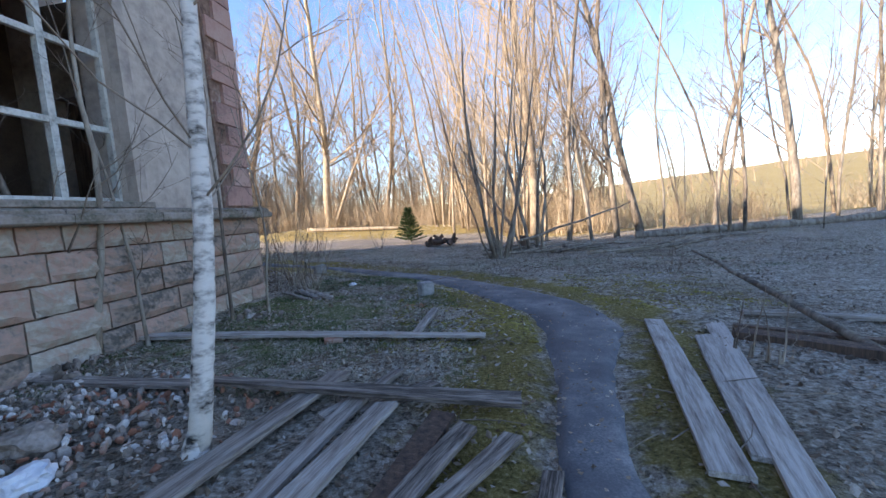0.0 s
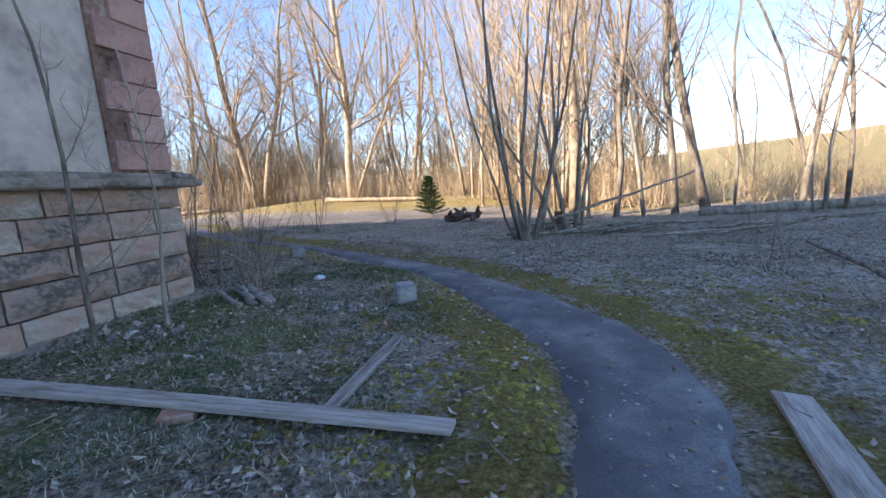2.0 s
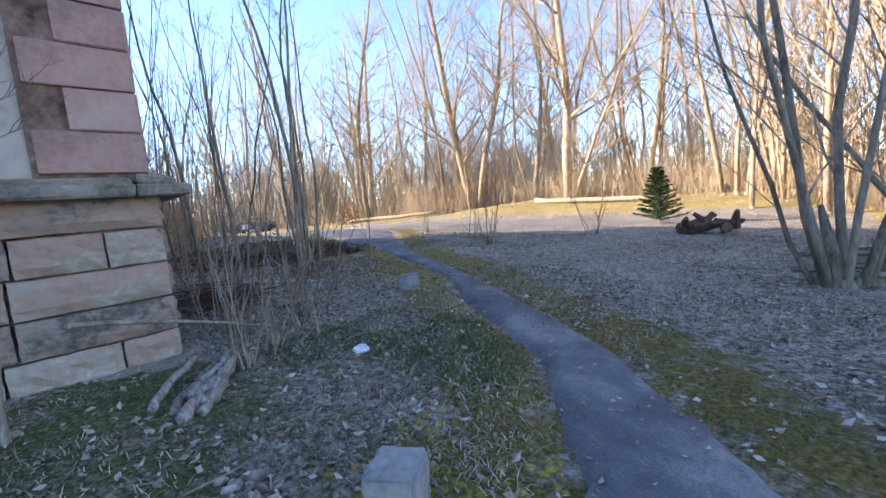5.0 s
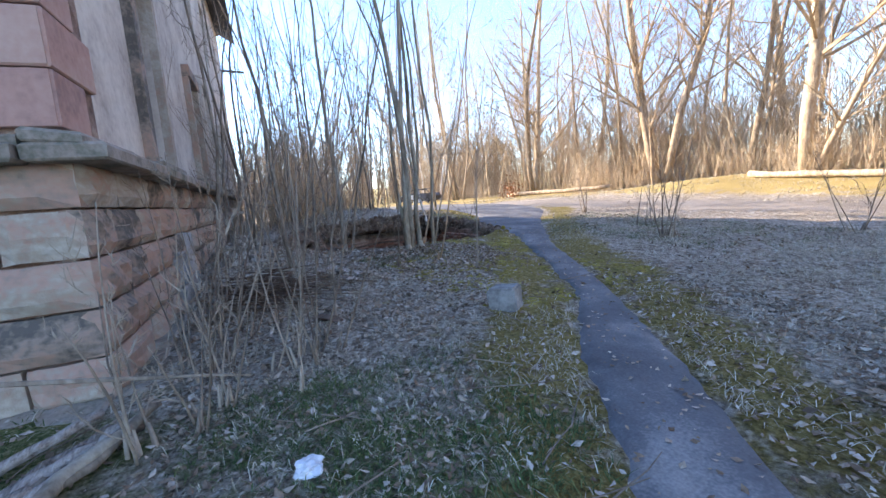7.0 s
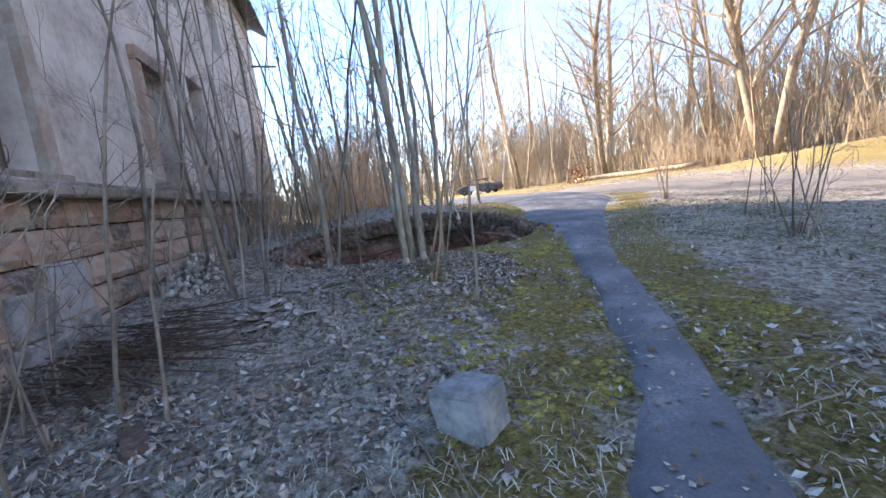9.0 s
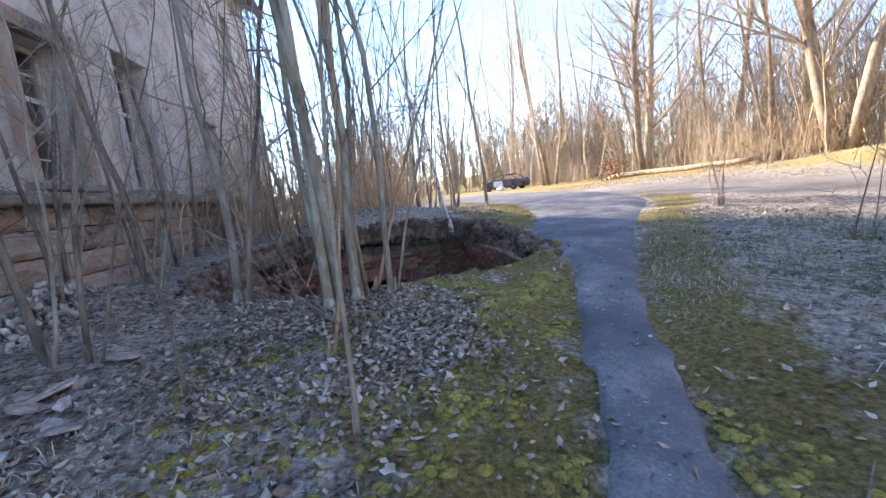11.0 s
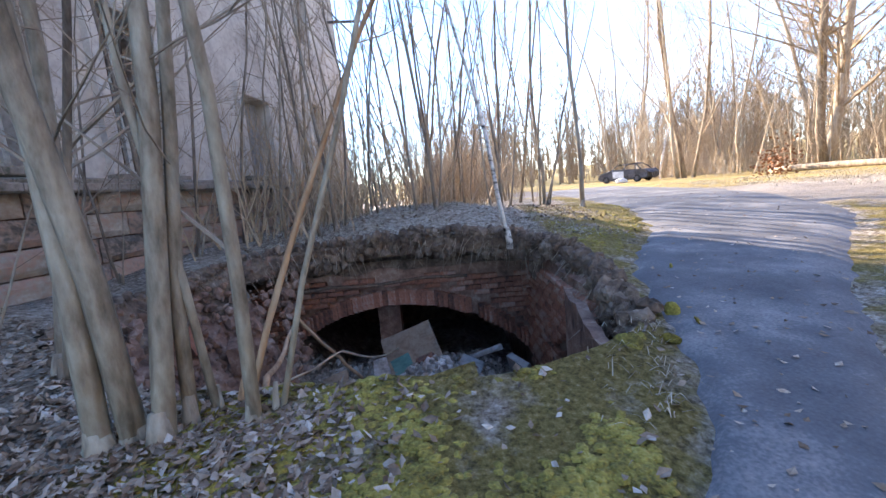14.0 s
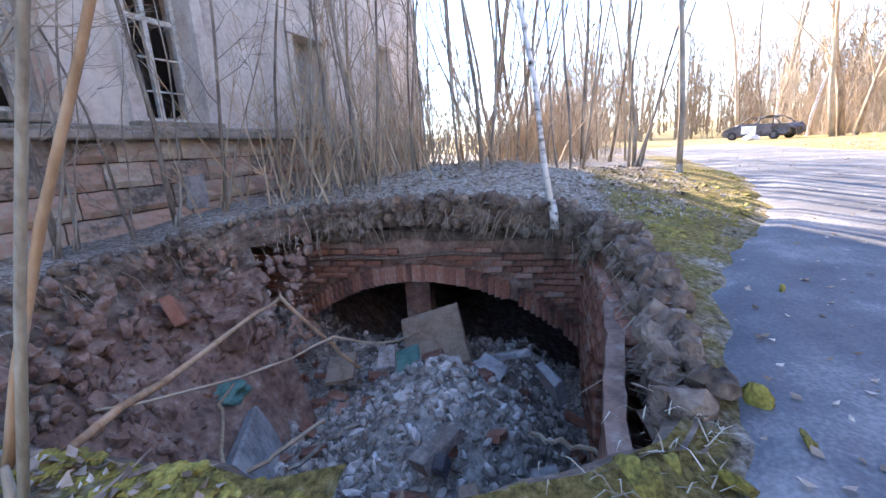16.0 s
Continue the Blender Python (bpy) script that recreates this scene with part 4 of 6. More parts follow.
# a belt of distant wood
g = Geo()
r = random.Random(33)
for _ in range(600):
    a = r.uniform(-1.95, 1.0)
    d = r.uniform(62, 130)
    if r.random() < 0.35:
        a, d = r.uniform(-1.5, -0.75), r.uniform(55, 110)
    x, y = math.sin(a) * d, 10 + math.cos(a) * d
    if a > 0.12:
        d = r.uniform(110, 330)
        x, y = math.sin(a) * d, 10 + math.cos(a) * d
    h = r.uniform(7, 13) * (0.7 if a > 0.12 else 1)
    base = Vector((x, y, land(x, y, False) - 0.3))
    pts, rad, ds = limb(g, base, Vector((0, 0, 1)), h, 0.16, 0.03, r, 0.05, 0, 4, 3)
    for _ in range(16):
        kk = r.randrange(1, 5)
        q, _, dd = limb(g, pts[kk - 1].lerp(pts[kk], r.random()), side_way(ds[kk], r, r.uniform(0.4, 0.9)), h * r.uniform(0.15, 0.35), 0.05, 0.015, r, 0.1, 0.08, 2, 3)
        for _ in range(3):
            limb(g, q[1], side_way(dd[1], r, 0.6), h * 0.12, 0.03, 0.01, r, 0.1, 0.08, 1, 3)
solid("far_wood", g, TWIG_PALE, "bare woodland far behind the field", "woodland", kind="stuff")


def spruce(m, h):
    th = thing("spruce", m, "small dark green spruce on the shaded grass", "tree")
    g, t = Geo(), Geo()
    r = random.Random(4)
    t.tube([Vector((0, 0, -0.1)), Vector((0, 0, h))], [0.035, 0.008], 5)
    for i in range(70):
        z = h * (0.08 + 0.9 * i / 70)
        ln = (h - z) * 0.42 + 0.08
        a = i * 2.4
        d = Vector((math.cos(a), math.sin(a), 0.15))
        pts, _, _ = limb(t, Vector((0, 0, z)), d.normalized(), ln, 0.01, 0.003, r, 0.06, 0.03, 3, 3)
        for k in range(3):
            for _ in range(55):
                p = pts[k].lerp(pts[k + 1], r.random())
                e = p + Vector((r.gauss(0, 1), r.gauss(0, 1), r.gauss(0, 0.6))).normalized() * 0.09 + d * 0.05
                s = (e - p).orthogonal().normalized() * 0.013
                g.add([p - s, p + s, e], [(0, 1, 2)])
    part("trunk", t, BARK, th)
    part("needles", g, NEEDLE, th)
    return th


spruce(stand(-1.8, 22.0), 1.9)

# old roots and trunks lying about
def log(name, a, b, ra, rb, mat, label, sides=8, sag=0.0, category="log", wob=0.03, seed=1):
    r = random.Random(seed)
    a, b = Vector(a), Vector(b)
    n = 8
    pts = [a.lerp(b, i / n) + Vector((r.gauss(0, wob), r.gauss(0, wob), r.gauss(0, wob * 0.5) - sag * math.sin(math.pi * i / n))) for i in range(n + 1)]
    g = Geo()
    g.tube(pts, [(ra + (rb - ra) * i / n) * r.uniform(0.9, 1.1) for i in range(n + 1)], sides)
    return solid(name, g, mat, label, category, smooth=sides > 5)


log("log", on(8.5, 19.0, 0.12), on(26, 17.0, 0.25), 0.2, 0.16, BARK, "long fallen trunk lying along the field's edge", wob=0.06)
log("log", on(-9.5, 29.2, 0.15), on(-2.5, 28.6, 0.2), 0.14, 0.1, BARK_TAN, "fallen trunk lying on the sunlit bank", wob=0.05, seed=2)
log("log", on(-26, 29.5, 0.2), on(-17, 30.0, 0.3), 0.15, 0.1, BARK_TAN, "fallen trunk on the bank", wob=0.06, seed=3)
log("branch", on(5.4, 9.3, 0.5), on(3.95, 3.8, 0.06), 0.025, 0.055, BARK, "long bare fallen branch resting on the ground", wob=0.03, seed=4, category="branch")
log("branch", on(2.6, 14.4, 0.5), on(8.5, 19.3, 1.6), 0.05, 0.03, BARK, "broken branch leaning between trunks", wob=0.06, seed=5, category="branch")
r = random.Random(12)
for i in range(26):
    x, y, a = r.uniform(1.2, 8), r.uniform(13.6, 16.5), r.uniform(-0.6, 0.5)
    ln = r.uniform(0.8, 3.2)
    log("branch", on(x, y, 0.05), on(x + ln * math.cos(a), y + ln * math.sin(a), r.uniform(0.04, 0.4)), 0.05, 0.02, BARK, "fallen dead branch in the dry grass", 5, category="branch", seed=300 + i)
th = thing("stump", stand(-0.3, 19.4), "rotten broken tree stump on its side", "stump")
g = Geo()
r = random.Random(8)
for _ in range(16):
    limb(g, Vector((r.uniform(-0.7, 0.7), r.uniform(-0.3, 0.3), 0.15)), Vector((r.gauss(0, 1), r.gauss(0, 0.6), abs(r.gauss(0.2, 0.3)))).normalized(), r.uniform(0.3, 0.8), 0.14, 0.05, r, 0.15, -0.02, 3, 6)
part("roots", g, WOOD_DARK, th)
log("stump", on(2.9, 16.0, -0.1), on(2.95, 16.0, 0.55), 0.17, 0.15, WOOD_DARK, "sawn tree stump among dead branches", 9, wob=0.0, category="stump")


r = random.Random(151)
for i in range(9):
    x, y = -2.5 + r.uniform(-0.15, 0.35), 7.6 + r.uniform(-0.1, 0.35)
    ln = r.uniform(0.5, 1.05)
    rad = r.uniform(0.025, 0.05)
    log("branch", on(x, y, rad * 0.6), on(x - 0.75 * ln, y + 0.65 * ln + r.uniform(-0.1, 0.1), rad + r.uniform(0, 0.05)), rad, rad * 0.7, WOOD if i % 3 else BARK, "rotten grey branch lying at the wall's corner", 7, category="branch", wob=0.015, seed=330 + i)
log("branch", on(-2.4, 7.2, 0.75), on(-3.05, 9.0, 0.12), 0.018, 0.008, BARK, "thin dark branch leaning over the moss", 5, sag=-0.05, category="branch", wob=0.012, seed=345)


# ---- planks and litter by the start ----
def plank(x0, y0, x1, y1, wd, th=0.035, dz=0.02, z1=None, label="", mat=WOOD, roll=0.0):
    a, b = on(x0, y0, dz), on(x1, y1, dz if z1 is None else z1)
    if (b - a).length < 0.8:
        b.z = a.z
    d = b - a
    ln = d.length
    m = Matrix.Translation((a + b) / 2) @ d.to_track_quat("X", "Z").to_matrix().to_4x4() @ pose(0, 0, 0, roll, 0, 0)
    n = 10
    g = Geo()
    r = random.Random(int(abs(x0 * 971 + y0 * 577)))
    warp, twist = r.uniform(-0.015, 0.025), r.uniform(-0.03, 0.03)
    for i in range(n + 1):
        t = i / n
        x = (t - 0.5) * ln
        w = wd / 2 * r.uniform(0.97, 1.02)
        zc = warp * math.sin(math.pi * t)
        end = r.uniform(-0.02, 0.02) if i in (0, n) else 0
        for sy, sz in ((-1, -1), (-1, 1), (-0.92, 1.12), (0.92, 1.12), (1, 1), (1, -1)):
            g.v.append((x + end * (1 + sy), sy * w, zc + sz * th / 2 + twist * (t - 0.5) * sy))
    for i in range(n):
        for k in range(6):
            q = (k + 1) % 6
            g.f.append((i * 6 + k, i * 6 + q, (i + 1) * 6 + q, (i + 1) * 6 + k))
    g.f.append((0, 1, 2, 3, 4, 5))
    g.f.append(tuple(n * 6 + k for k in (5, 4, 3, 2, 1, 0)))
    ob = solid("plank", g, mat, label or "weathered grey plank lying on the ground", "plank", "loose planks")
    ob.matrix_basis = m
    return ob


plank(1.42, 2.15, 2.62, 5.45, 0.22, label="brown weathered plank lying beside the path", dz=0.03)
plank(1.72, 2.3, 2.78, 4.65, 0.16, dz=0.02)
plank(1.58, 1.75, 3.2, 5.1, 0.19, dz=0.06, label="pale grey plank lying beside the path")
plank(0.38, 4.92, -4.2, 5.36, 0.16, dz=0.05, label="long pale board lying across the ground")
plank(0.45, 3.02, -2.2, 3.58, 0.17, dz=0.13, label="grey board lying across other planks")
plank(-2.1, 3.62, -4.7, 4.1, 0.17, dz=0.05, label="grey board half buried in rubble")
plank(-1.05, 3.75, -1.75, 1.7, 0.20, dz=0.06, z1=0.05)
plank(-0.78, 3.35, -1.2, 1.8, 0.14, dz=0.05)
plank(-0.55, 3.1, -1.0, 1.7, 0.18, dz=0.09)
plank(-0.12, 2.95, -0.55, 1.6, 0.17, dz=0.06, mat=WOOD_DARK, label="dark tarred plank in the heap")
plank(0.05, 2.72, -0.45, 1.75, 0.14, dz=0.07)
plank(0.32, 2.6, -0.25, 1.8, 0.13, dz=0.08)
plank(0.5, 2.3, 0.25, 1.6, 0.12, dz=0.06)
plank(-0.55, 3.9, -1.0, 3.0, 0.13, dz=0.03)
plank(-0.2, 3.6, -0.75, 3.1, 0.16, dz=0.03)
plank(-0.24, 6.43, -0.52, 5.0, 0.11, dz=0.02, label="pale strip of board half sunk in the grass")
plank(3.2, 4.75, 5.4, 2.2, 0.20, 0.10, dz=0.06, mat=WOOD_DARK, label="dark squared beam lying in the leaves")
plank(3.35, 5.0, 6.2, 3.0, 0.13, 0.07, dz=0.05, mat=WOOD_DARK, label="dark squared beam lying in the leaves")
plank(3.9, 5.6, 5.9, 4.7, 0.1, 0.06, dz=0.05)
plank(-4.35, 9.72, -4.0, 9.85, 0.11, 0.015, dz=0.015, mat=WOOD_DARK, label="short piece of board in the leaves")


def block(m, sx, sy, sz, label):
    bm = bmesh.new()
    bmesh.ops.create_cube(bm, size=1)
    bmesh.ops.scale(bm, vec=(sx, sy, sz), verts=bm.verts)
    bmesh.ops.bevel(bm, geom=bm.edges[:], offset=0.02, segments=2, affect="EDGES")
    bmesh.ops.subdivide_edges(bm, edges=[e for e in bm.edges if e.calc_length() > 0.1], cuts=3, use_grid_fill=True)
    for v in bm.verts:
        v.co += v.co.normalized() * 0.012 * noise.noise(v.co * 9)
    me = bpy.data.meshes.new("stone_block")
    bm.to_mesh(me)
    me.materials.append(CONCRETE)
    ob = tagged(new("stone_block", me), label, "stone")
    ob.matrix_basis = m
    return ob


block(Matrix.Translation(on(-0.44, 7.85, 0.11)) @ pose(0, 0, 0, 4, 2, 25), 0.25, 0.25, 0.28, "blue-grey hewn stone block on the moss")
block(Matrix.Translation(on(-3.44, 11.37, 0.09)) @ pose(0, 0, 0, 3, -5, 32), 0.29, 0.25, 0.25, "pale grey hewn stone block beside the path")

# ---- stuff on the ground ----
def free(x, y):
    if in_pit(x, y):
        return False
    q = CORNER.inverted() @ Vector((x, y, 0))
    return not (q.x < 0.05 and q.y < 0.05)


def scatter(n, boxes, seed, make):
    r = random.Random(seed)
    total = sum(w for *_, w in boxes)
    for x0, x1, y0, y1, w in boxes:
        for _ in range(int(n * w / total)):
            x, y = r.uniform(x0, x1), r.uniform(y0, y1)
            if free(x, y):
                make(x, y, r)


leaves, blades, greens, bits = Geo(), Geo(), Geo(), Geo()


def leaf(x, y, r, s=None, keep=0.05):
    d = off_path(x, y)
    if d < 0.02 and r.random() > keep:
        return
    if d < 0.7 and r.random() > 0.4:
        return
    if noise.noise(Vector((x * 0.8, y * 0.8, 2))) < r.uniform(-0.6, 0.25):
        return
    s = s or r.choice((0.015, 0.02, 0.026, 0.036)) * r.uniform(0.8, 1.2)
    p = Vector((x, y, land(x, y, d > 0.02) + (0.03 if d < 0.02 else 0.012)))
    rot = Euler((r.gauss(0, 0.4), r.gauss(0, 0.4), r.uniform(0, 6.3))).to_matrix()
    c = r.uniform(-0.3, 0.5) * s
    leaves.add([p + rot @ Vector(q) for q in ((-s, 0, c), (-0.2 * s, -0.55 * s, 0), (s, 0, c * 0.6), (-0.1 * s, 0.6 * s, 0.3 * c))], [(0, 1, 2), (0, 2, 3)])


scatter(105000, [(-9, -0.5, 8.5, 13.5, 13), (-1, 7, 2, 13, 9), (-4.5, 1, 1.5, 8.5, 5), (0, 12, 10, 19, 15), (-10, 2, 13, 19, 4), (-17, -11, 10.5, 16.5, 5), (-8, -5.5, 11.3, 13.2, 4)], 1, leaf)


def blade(g, x, y, r, h, w, lean=0.6):
    if off_path(x, y) < 0.03:
        return
    p = on(x, y, -0.01)
    a = r.uniform(0, 6.3)
    s = Vector((math.cos(a + 1.57), math.sin(a + 1.57), 0)) * w
    d = Vector((math.cos(a), math.sin(a), 0)) * h * r.uniform(0.5, 1.5)
    q, e = p + d * 0.45 + Vector((0, 0, h * r.uniform(0.25, 0.5))), p + d + Vector((0, 0, h * r.uniform(0.05, 0.6)))
    g.add([p - s, p + s, q + s * 0.7, q - s * 0.7, e], [(0, 1, 2, 3), (3, 2, 4)])


def tuft(g, n, h, w, rad, lo=-0.1, f=0.7, z=4):
    def make(x, y, r):
        if noise.noise(Vector((x * f, y * f, z))) < r.uniform(lo - 0.25, lo + 0.25):
            return
        for _ in range(n):
            blade(g, x + r.gauss(0, rad), y + r.gauss(0, rad), r, h * r.uniform(0.5, 1.2), w)
    return make


scatter(9500, [(-3, 16, 11, 19.5, 20), (-9, -1, 14.5, 19, 4), (-6, 1, 9, 12, 2), (-4, 0, 3, 9, 2.5), (3, 12, 5, 12, 3), (-16, -11, 11, 16, 2)], 2, tuft(blades, 18, 0.10, 0.0028, 0.12, -0.2))
scatter(2600, [(-12, 3, 24, 32, 6), (-24, -12, 22, 31, 6), (3, 20, 21, 30, 4)], 12, tuft(blades, 9, 0.16, 0.006, 0.14))
scatter(5200, [(-4, 0.2, 3.5, 8.3, 8), (-9, -3, 15.5, 19, 4), (0, 8, 9, 13, 3), (-3.0, -0.6, 8.6, 10.5, 4), (-7, -5.8, 11, 12.6, 1)], 3, tuft(greens, 14, 0.085, 0.003, 0.08, 0.05, 0.9, 8))
solid("leaf_litter", leaves, LEAF, "pale curled dead leaves scattered over the ground", "leaves", kind="stuff")
solid("dry_grass", blades, DRYGRASS, "flattened straw-coloured dead grass", "grass", kind="stuff")
solid("green_grass", greens, GREENGRASS, "tufts of fresh green grass and herbs", "grass", kind="stuff")

# twigs lying about
g = Geo()


def twiglet(x, y, r):
    if off_path(x, y) < 0.1 and r.random() < 0.8:
        return
    a = r.uniform(0, 6.3)
    p = on(x, y, 0.02)
    limb(g, p, Vector((math.cos(a), math.sin(a), 0.05)), r.uniform(0.15, 0.7), 0.006, 0.003, r, 0.12, 0.0, 3, 3)


scatter(700, [(-9, 7, 2, 14, 6), (0, 12, 11, 19, 3), (-6.8, -4.8, 8.4, 9.8, 1.2)], 4, twiglet)
solid("fallen_twigs", g, TWIG, "thin dead twigs lying on the ground", "twigs", kind="stuff")

# moss cushions
g = Geo()


def cushion(x, y, r, flat=0.35):
    d = off_path(x, y)
    if d < 0.03 or noise.noise(Vector((x * 1.6, y * 1.6, 6))) < r.uniform(-0.35, 0.25):
        return
    g.lump(on(x, y, -0.015), r.uniform(0.04, 0.12), flat, r, (7, 5))


def cushion_dome(x, y, r):
    s, p = r.uniform(0.012, 0.038), on(x, y, -0.006)
    if off_path(x, y) < 0.02 or noise.noise(Vector((x * 1.4, y * 1.4, 6))) < r.uniform(-0.4, 0.2):
        return
    k, n = len(g.v), 8
    for j, (rr, zz) in enumerate(((1.0, 0.0), (0.85, 0.3), (0.5, 0.5))):
        for i in range(n):
            a = 2 * math.pi * (i + 0.5 * j) / n
            q = rr * s * r.uniform(0.6, 1.35)
            g.v.append((p.x + q * math.cos(a), p.y + q * math.sin(a), p.z + zz * s * 0.75 * r.uniform(0.8, 1.2)))
    g.v.append((p.x, p.y, p.z + s * 0.42))
    for j in range(2):
        for i in range(n):
            t = (i + 1) % n
            g.f.append((k + j * n + i, k + j * n + t, k + (j + 1) * n + t, k + (j + 1) * n + i))
    for i in range(n):
        g.f.append((k + 2 * n + i, k + 2 * n + (i + 1) % n, k + 3 * n))


scatter(17000, [(-7.9, -6.3, 12.4, 14.4, 9), (-6.6, -3.3, 11.2, 13.8, 6), (-0.9, 1.1, 4.5, 9, 4), (2.2, 5, 6, 9.5, 3), (-12, -9, 15.3, 16.6, 2), (-15, -11, 16.4, 17.6, 2)], 6, cushion_dome)
solid("moss", g, MOSS, "yellow-green cushions of moss beside the path", "moss", kind="stuff", smooth=True)
for x, y, s in ((-9.35, 15.73, 0.07), (-8.3, 15.17, 0.09), (-8.09, 15.23, 0.07), (-7.95, 14.78, 0.06), (-7.91, 14.95, 0.09), (-7.85, 14.66, 0.1)):
    g = Geo()
    r = random.Random(int(x * -100))
    g.lump(Vector((x, y, land(x, y, False) + 0.012)), s * 0.8, 0.25, r, (11, 8))
    solid("moss_cushion", g, MOSS, "cushion of moss growing on the asphalt", "moss", "moss on the asphalt", smooth=True)

# pale crumbs on the asphalt
r = random.Random(21)
for _ in range(1700):
    i = r.randrange(0, 190)
    t = r.random()
    p = PL[i] * (1 - t) + PR[i] * t + np.array((r.gauss(0, 0.08), r.gauss(0, 0.08)))
    if in_pit(*p):
        continue
    q = Vector((p[0], p[1], land(p[0], p[1], False) + 0.034))
    s = r.uniform(0.008, 0.028)
    rot = Euler((r.gauss(0, 0.2), r.gauss(0, 0.2), r.uniform(0, 6.3))).to_matrix()
    bits.add([q + rot @ Vector(v) for v in ((-s, 0, 0.004), (0, -s * 0.6, 0), (s, 0, 0.006), (0, s * 0.7, 0))], [(0, 1, 2), (0, 2, 3)])
solid("crumbs", bits, LEAF, "bits of pale leaf strewn on the asphalt", "leaves", kind="stuff")


def heap(name, cx, cy, rx, ry, n, s0, s1, mat, label, lift=0.1, seed=1, category="rubble"):
    g, r = Geo(), random.Random(seed)
    for _ in range(n):
        a, d = r.uniform(0, 6.3), r.random() ** 0.6
        x, y = cx + rx * d * math.cos(a), cy + ry * d * math.sin(a)
        g.lump(on(x, y, lift * (1 - d) * r.random()), r.uniform(s0, s1), r.uniform(0.25, 0.6), r)
    return solid(name, g, mat, label, category, kind="stuff")


heap("rubble_heap", -2.9, 3.1, 1.3, 1.1, 620, 0.012, 0.05, DEBRIS, "heap of broken plaster, paper and stone", 0.12, 1)
heap("brick_rubble", -2.6, 3.2, 1.2, 1.0, 160, 0.015, 0.05, BRICK, "broken red brick in the rubble", 0.14, 2)
heap("rubble_heap", -4.0, 4.2, 0.6, 0.6, 90, 0.02, 0.07, DEBRIS, "grey stone rubble at the wall's foot", 0.15, 3)
heap("rubble_heap", 3.9, 3.6, 1.1, 0.9, 70, 0.015, 0.05, DEBRIS, "pale crumbs of plaster among the leaves", 0.04, 4)
heap("rubble_heap", -1.0, 7.45, 0.45, 0.22, 60, 0.015, 0.05, DEBRIS, "patch of crumbled white mortar on the moss", 0.03, 5)
heap("brick_rubble", -0.55, 6.85, 0.28, 0.2, 40, 0.012, 0.03, BRICK, "patch of crushed red brick on the moss", 0.02, 6)
heap("rubble_heap", -8.2, 9.45, 0.75, 0.4, 260, 0.02, 0.06, RUBBLE, "mound of dark grey gravel by the wall", 0.3, 7)
heap("rubble_heap", -3.1, 6.6, 0.5, 0.35, 26, 0.03, 0.08, DEBRIS, "bits of pale plaster in the grass", 0.04, 8)
# broken white sheets
r = random.Random(31)
for i in range(26):
    x, y = -6.05 + r.gauss(0, 0.38), 10.4 + r.gauss(0, 0.2)
    g = Geo()
    n, s = r.randrange(5, 8), r.uniform(0.06, 0.15)
    ring = [(s * r.uniform(0.6, 1.2) * math.cos(2 * math.pi * k / n), s * r.uniform(0.5, 0.9) * math.sin(2 * math.pi * k / n)) for k in range(n)]
    g.add([(a, b, -0.008) for a, b in ring] + [(a, b, 0.008) for a, b in ring], [tuple(reversed(range(n))), tuple(range(n, 2 * n))] + [(k, (k + 1) % n, n + (k + 1) % n, n + k) for k in range(n)])
    ob = solid("sheet_fragment", g, DEBRIS, "broken piece of white cement sheet", "debris", "broken sheets")
    ob.matrix_basis = Matrix.Translation(on(x, y, 0.03)) @ pose(0, 0, 0, r.gauss(0, 10), r.gauss(0, 10), r.uniform(0, 360))


def crumple(x, y, s, mat, label, name="plastic_bag", seed=1):
    bm = bmesh.new()
    bmesh.ops.create_icosphere(bm, subdivisions=3, radius=s)
    for v in bm.verts:
        n = noise.noise(v.co * (3.2 / s) * 0.5 + Vector((seed, 0, 0))) + 0.5 * noise.noise(v.co * (8 / s) * 0.5)
        v.co *= 1 + 0.45 * n
        v.co.z *= 0.6
    me = bpy.data.meshes.new(name)
    bm.to_mesh(me)
    me.materials.append(mat)
    ob = tagged(new(name, me), label, "litter")
    ob.matrix_basis = Matrix.Translation(on(x, y, s * 0.35))
    return ob


crumple(-2.55, 2.35, 0.13, PLASTIC, "crumpled white plastic bag in the rubble", seed=3)
crumple(-2.08, 9.12, 0.07, PLASTIC, "crumpled pale plastic litter among dead leaves", seed=5)
crumple(-2.9, 2.75, 0.17, DEBRIS, "lump of pale foam among the rubble", name="foam_lump", seed=7)
g = Geo()
g.box(Matrix(), 0.22, 0.11, 0.07, 0.008, 0.005)
ob = solid("brick", g, BRICK, "single red brick lying in the grass", "brick")
ob.matrix_basis = Matrix.Translation(on(-1.45, 5.0, 0.03)) @ pose(0, 0, 0, 6, 3, 20)

# pile of reddish brushwood at the wall
g = Geo()
r = random.Random(77)
for _ in range(130):
    x, y = r.uniform(-6.6, -4.9), r.uniform(8.75, 9.7)
    a = r.gauss(0.9, 0.5)
    limb(g, on(x, y, r.uniform(0.02, 0.2)), Vector((math.cos(a), math.sin(a), r.gauss(0, 0.1))), r.uniform(0.4, 1.1), 0.009, 0.004, r, 0.08, -0.02, 3, 3)
solid("brushwood_pile", g, WOOD_DARK, "pile of reddish-brown cut brushwood by the wall", "brushwood", kind="stuff")
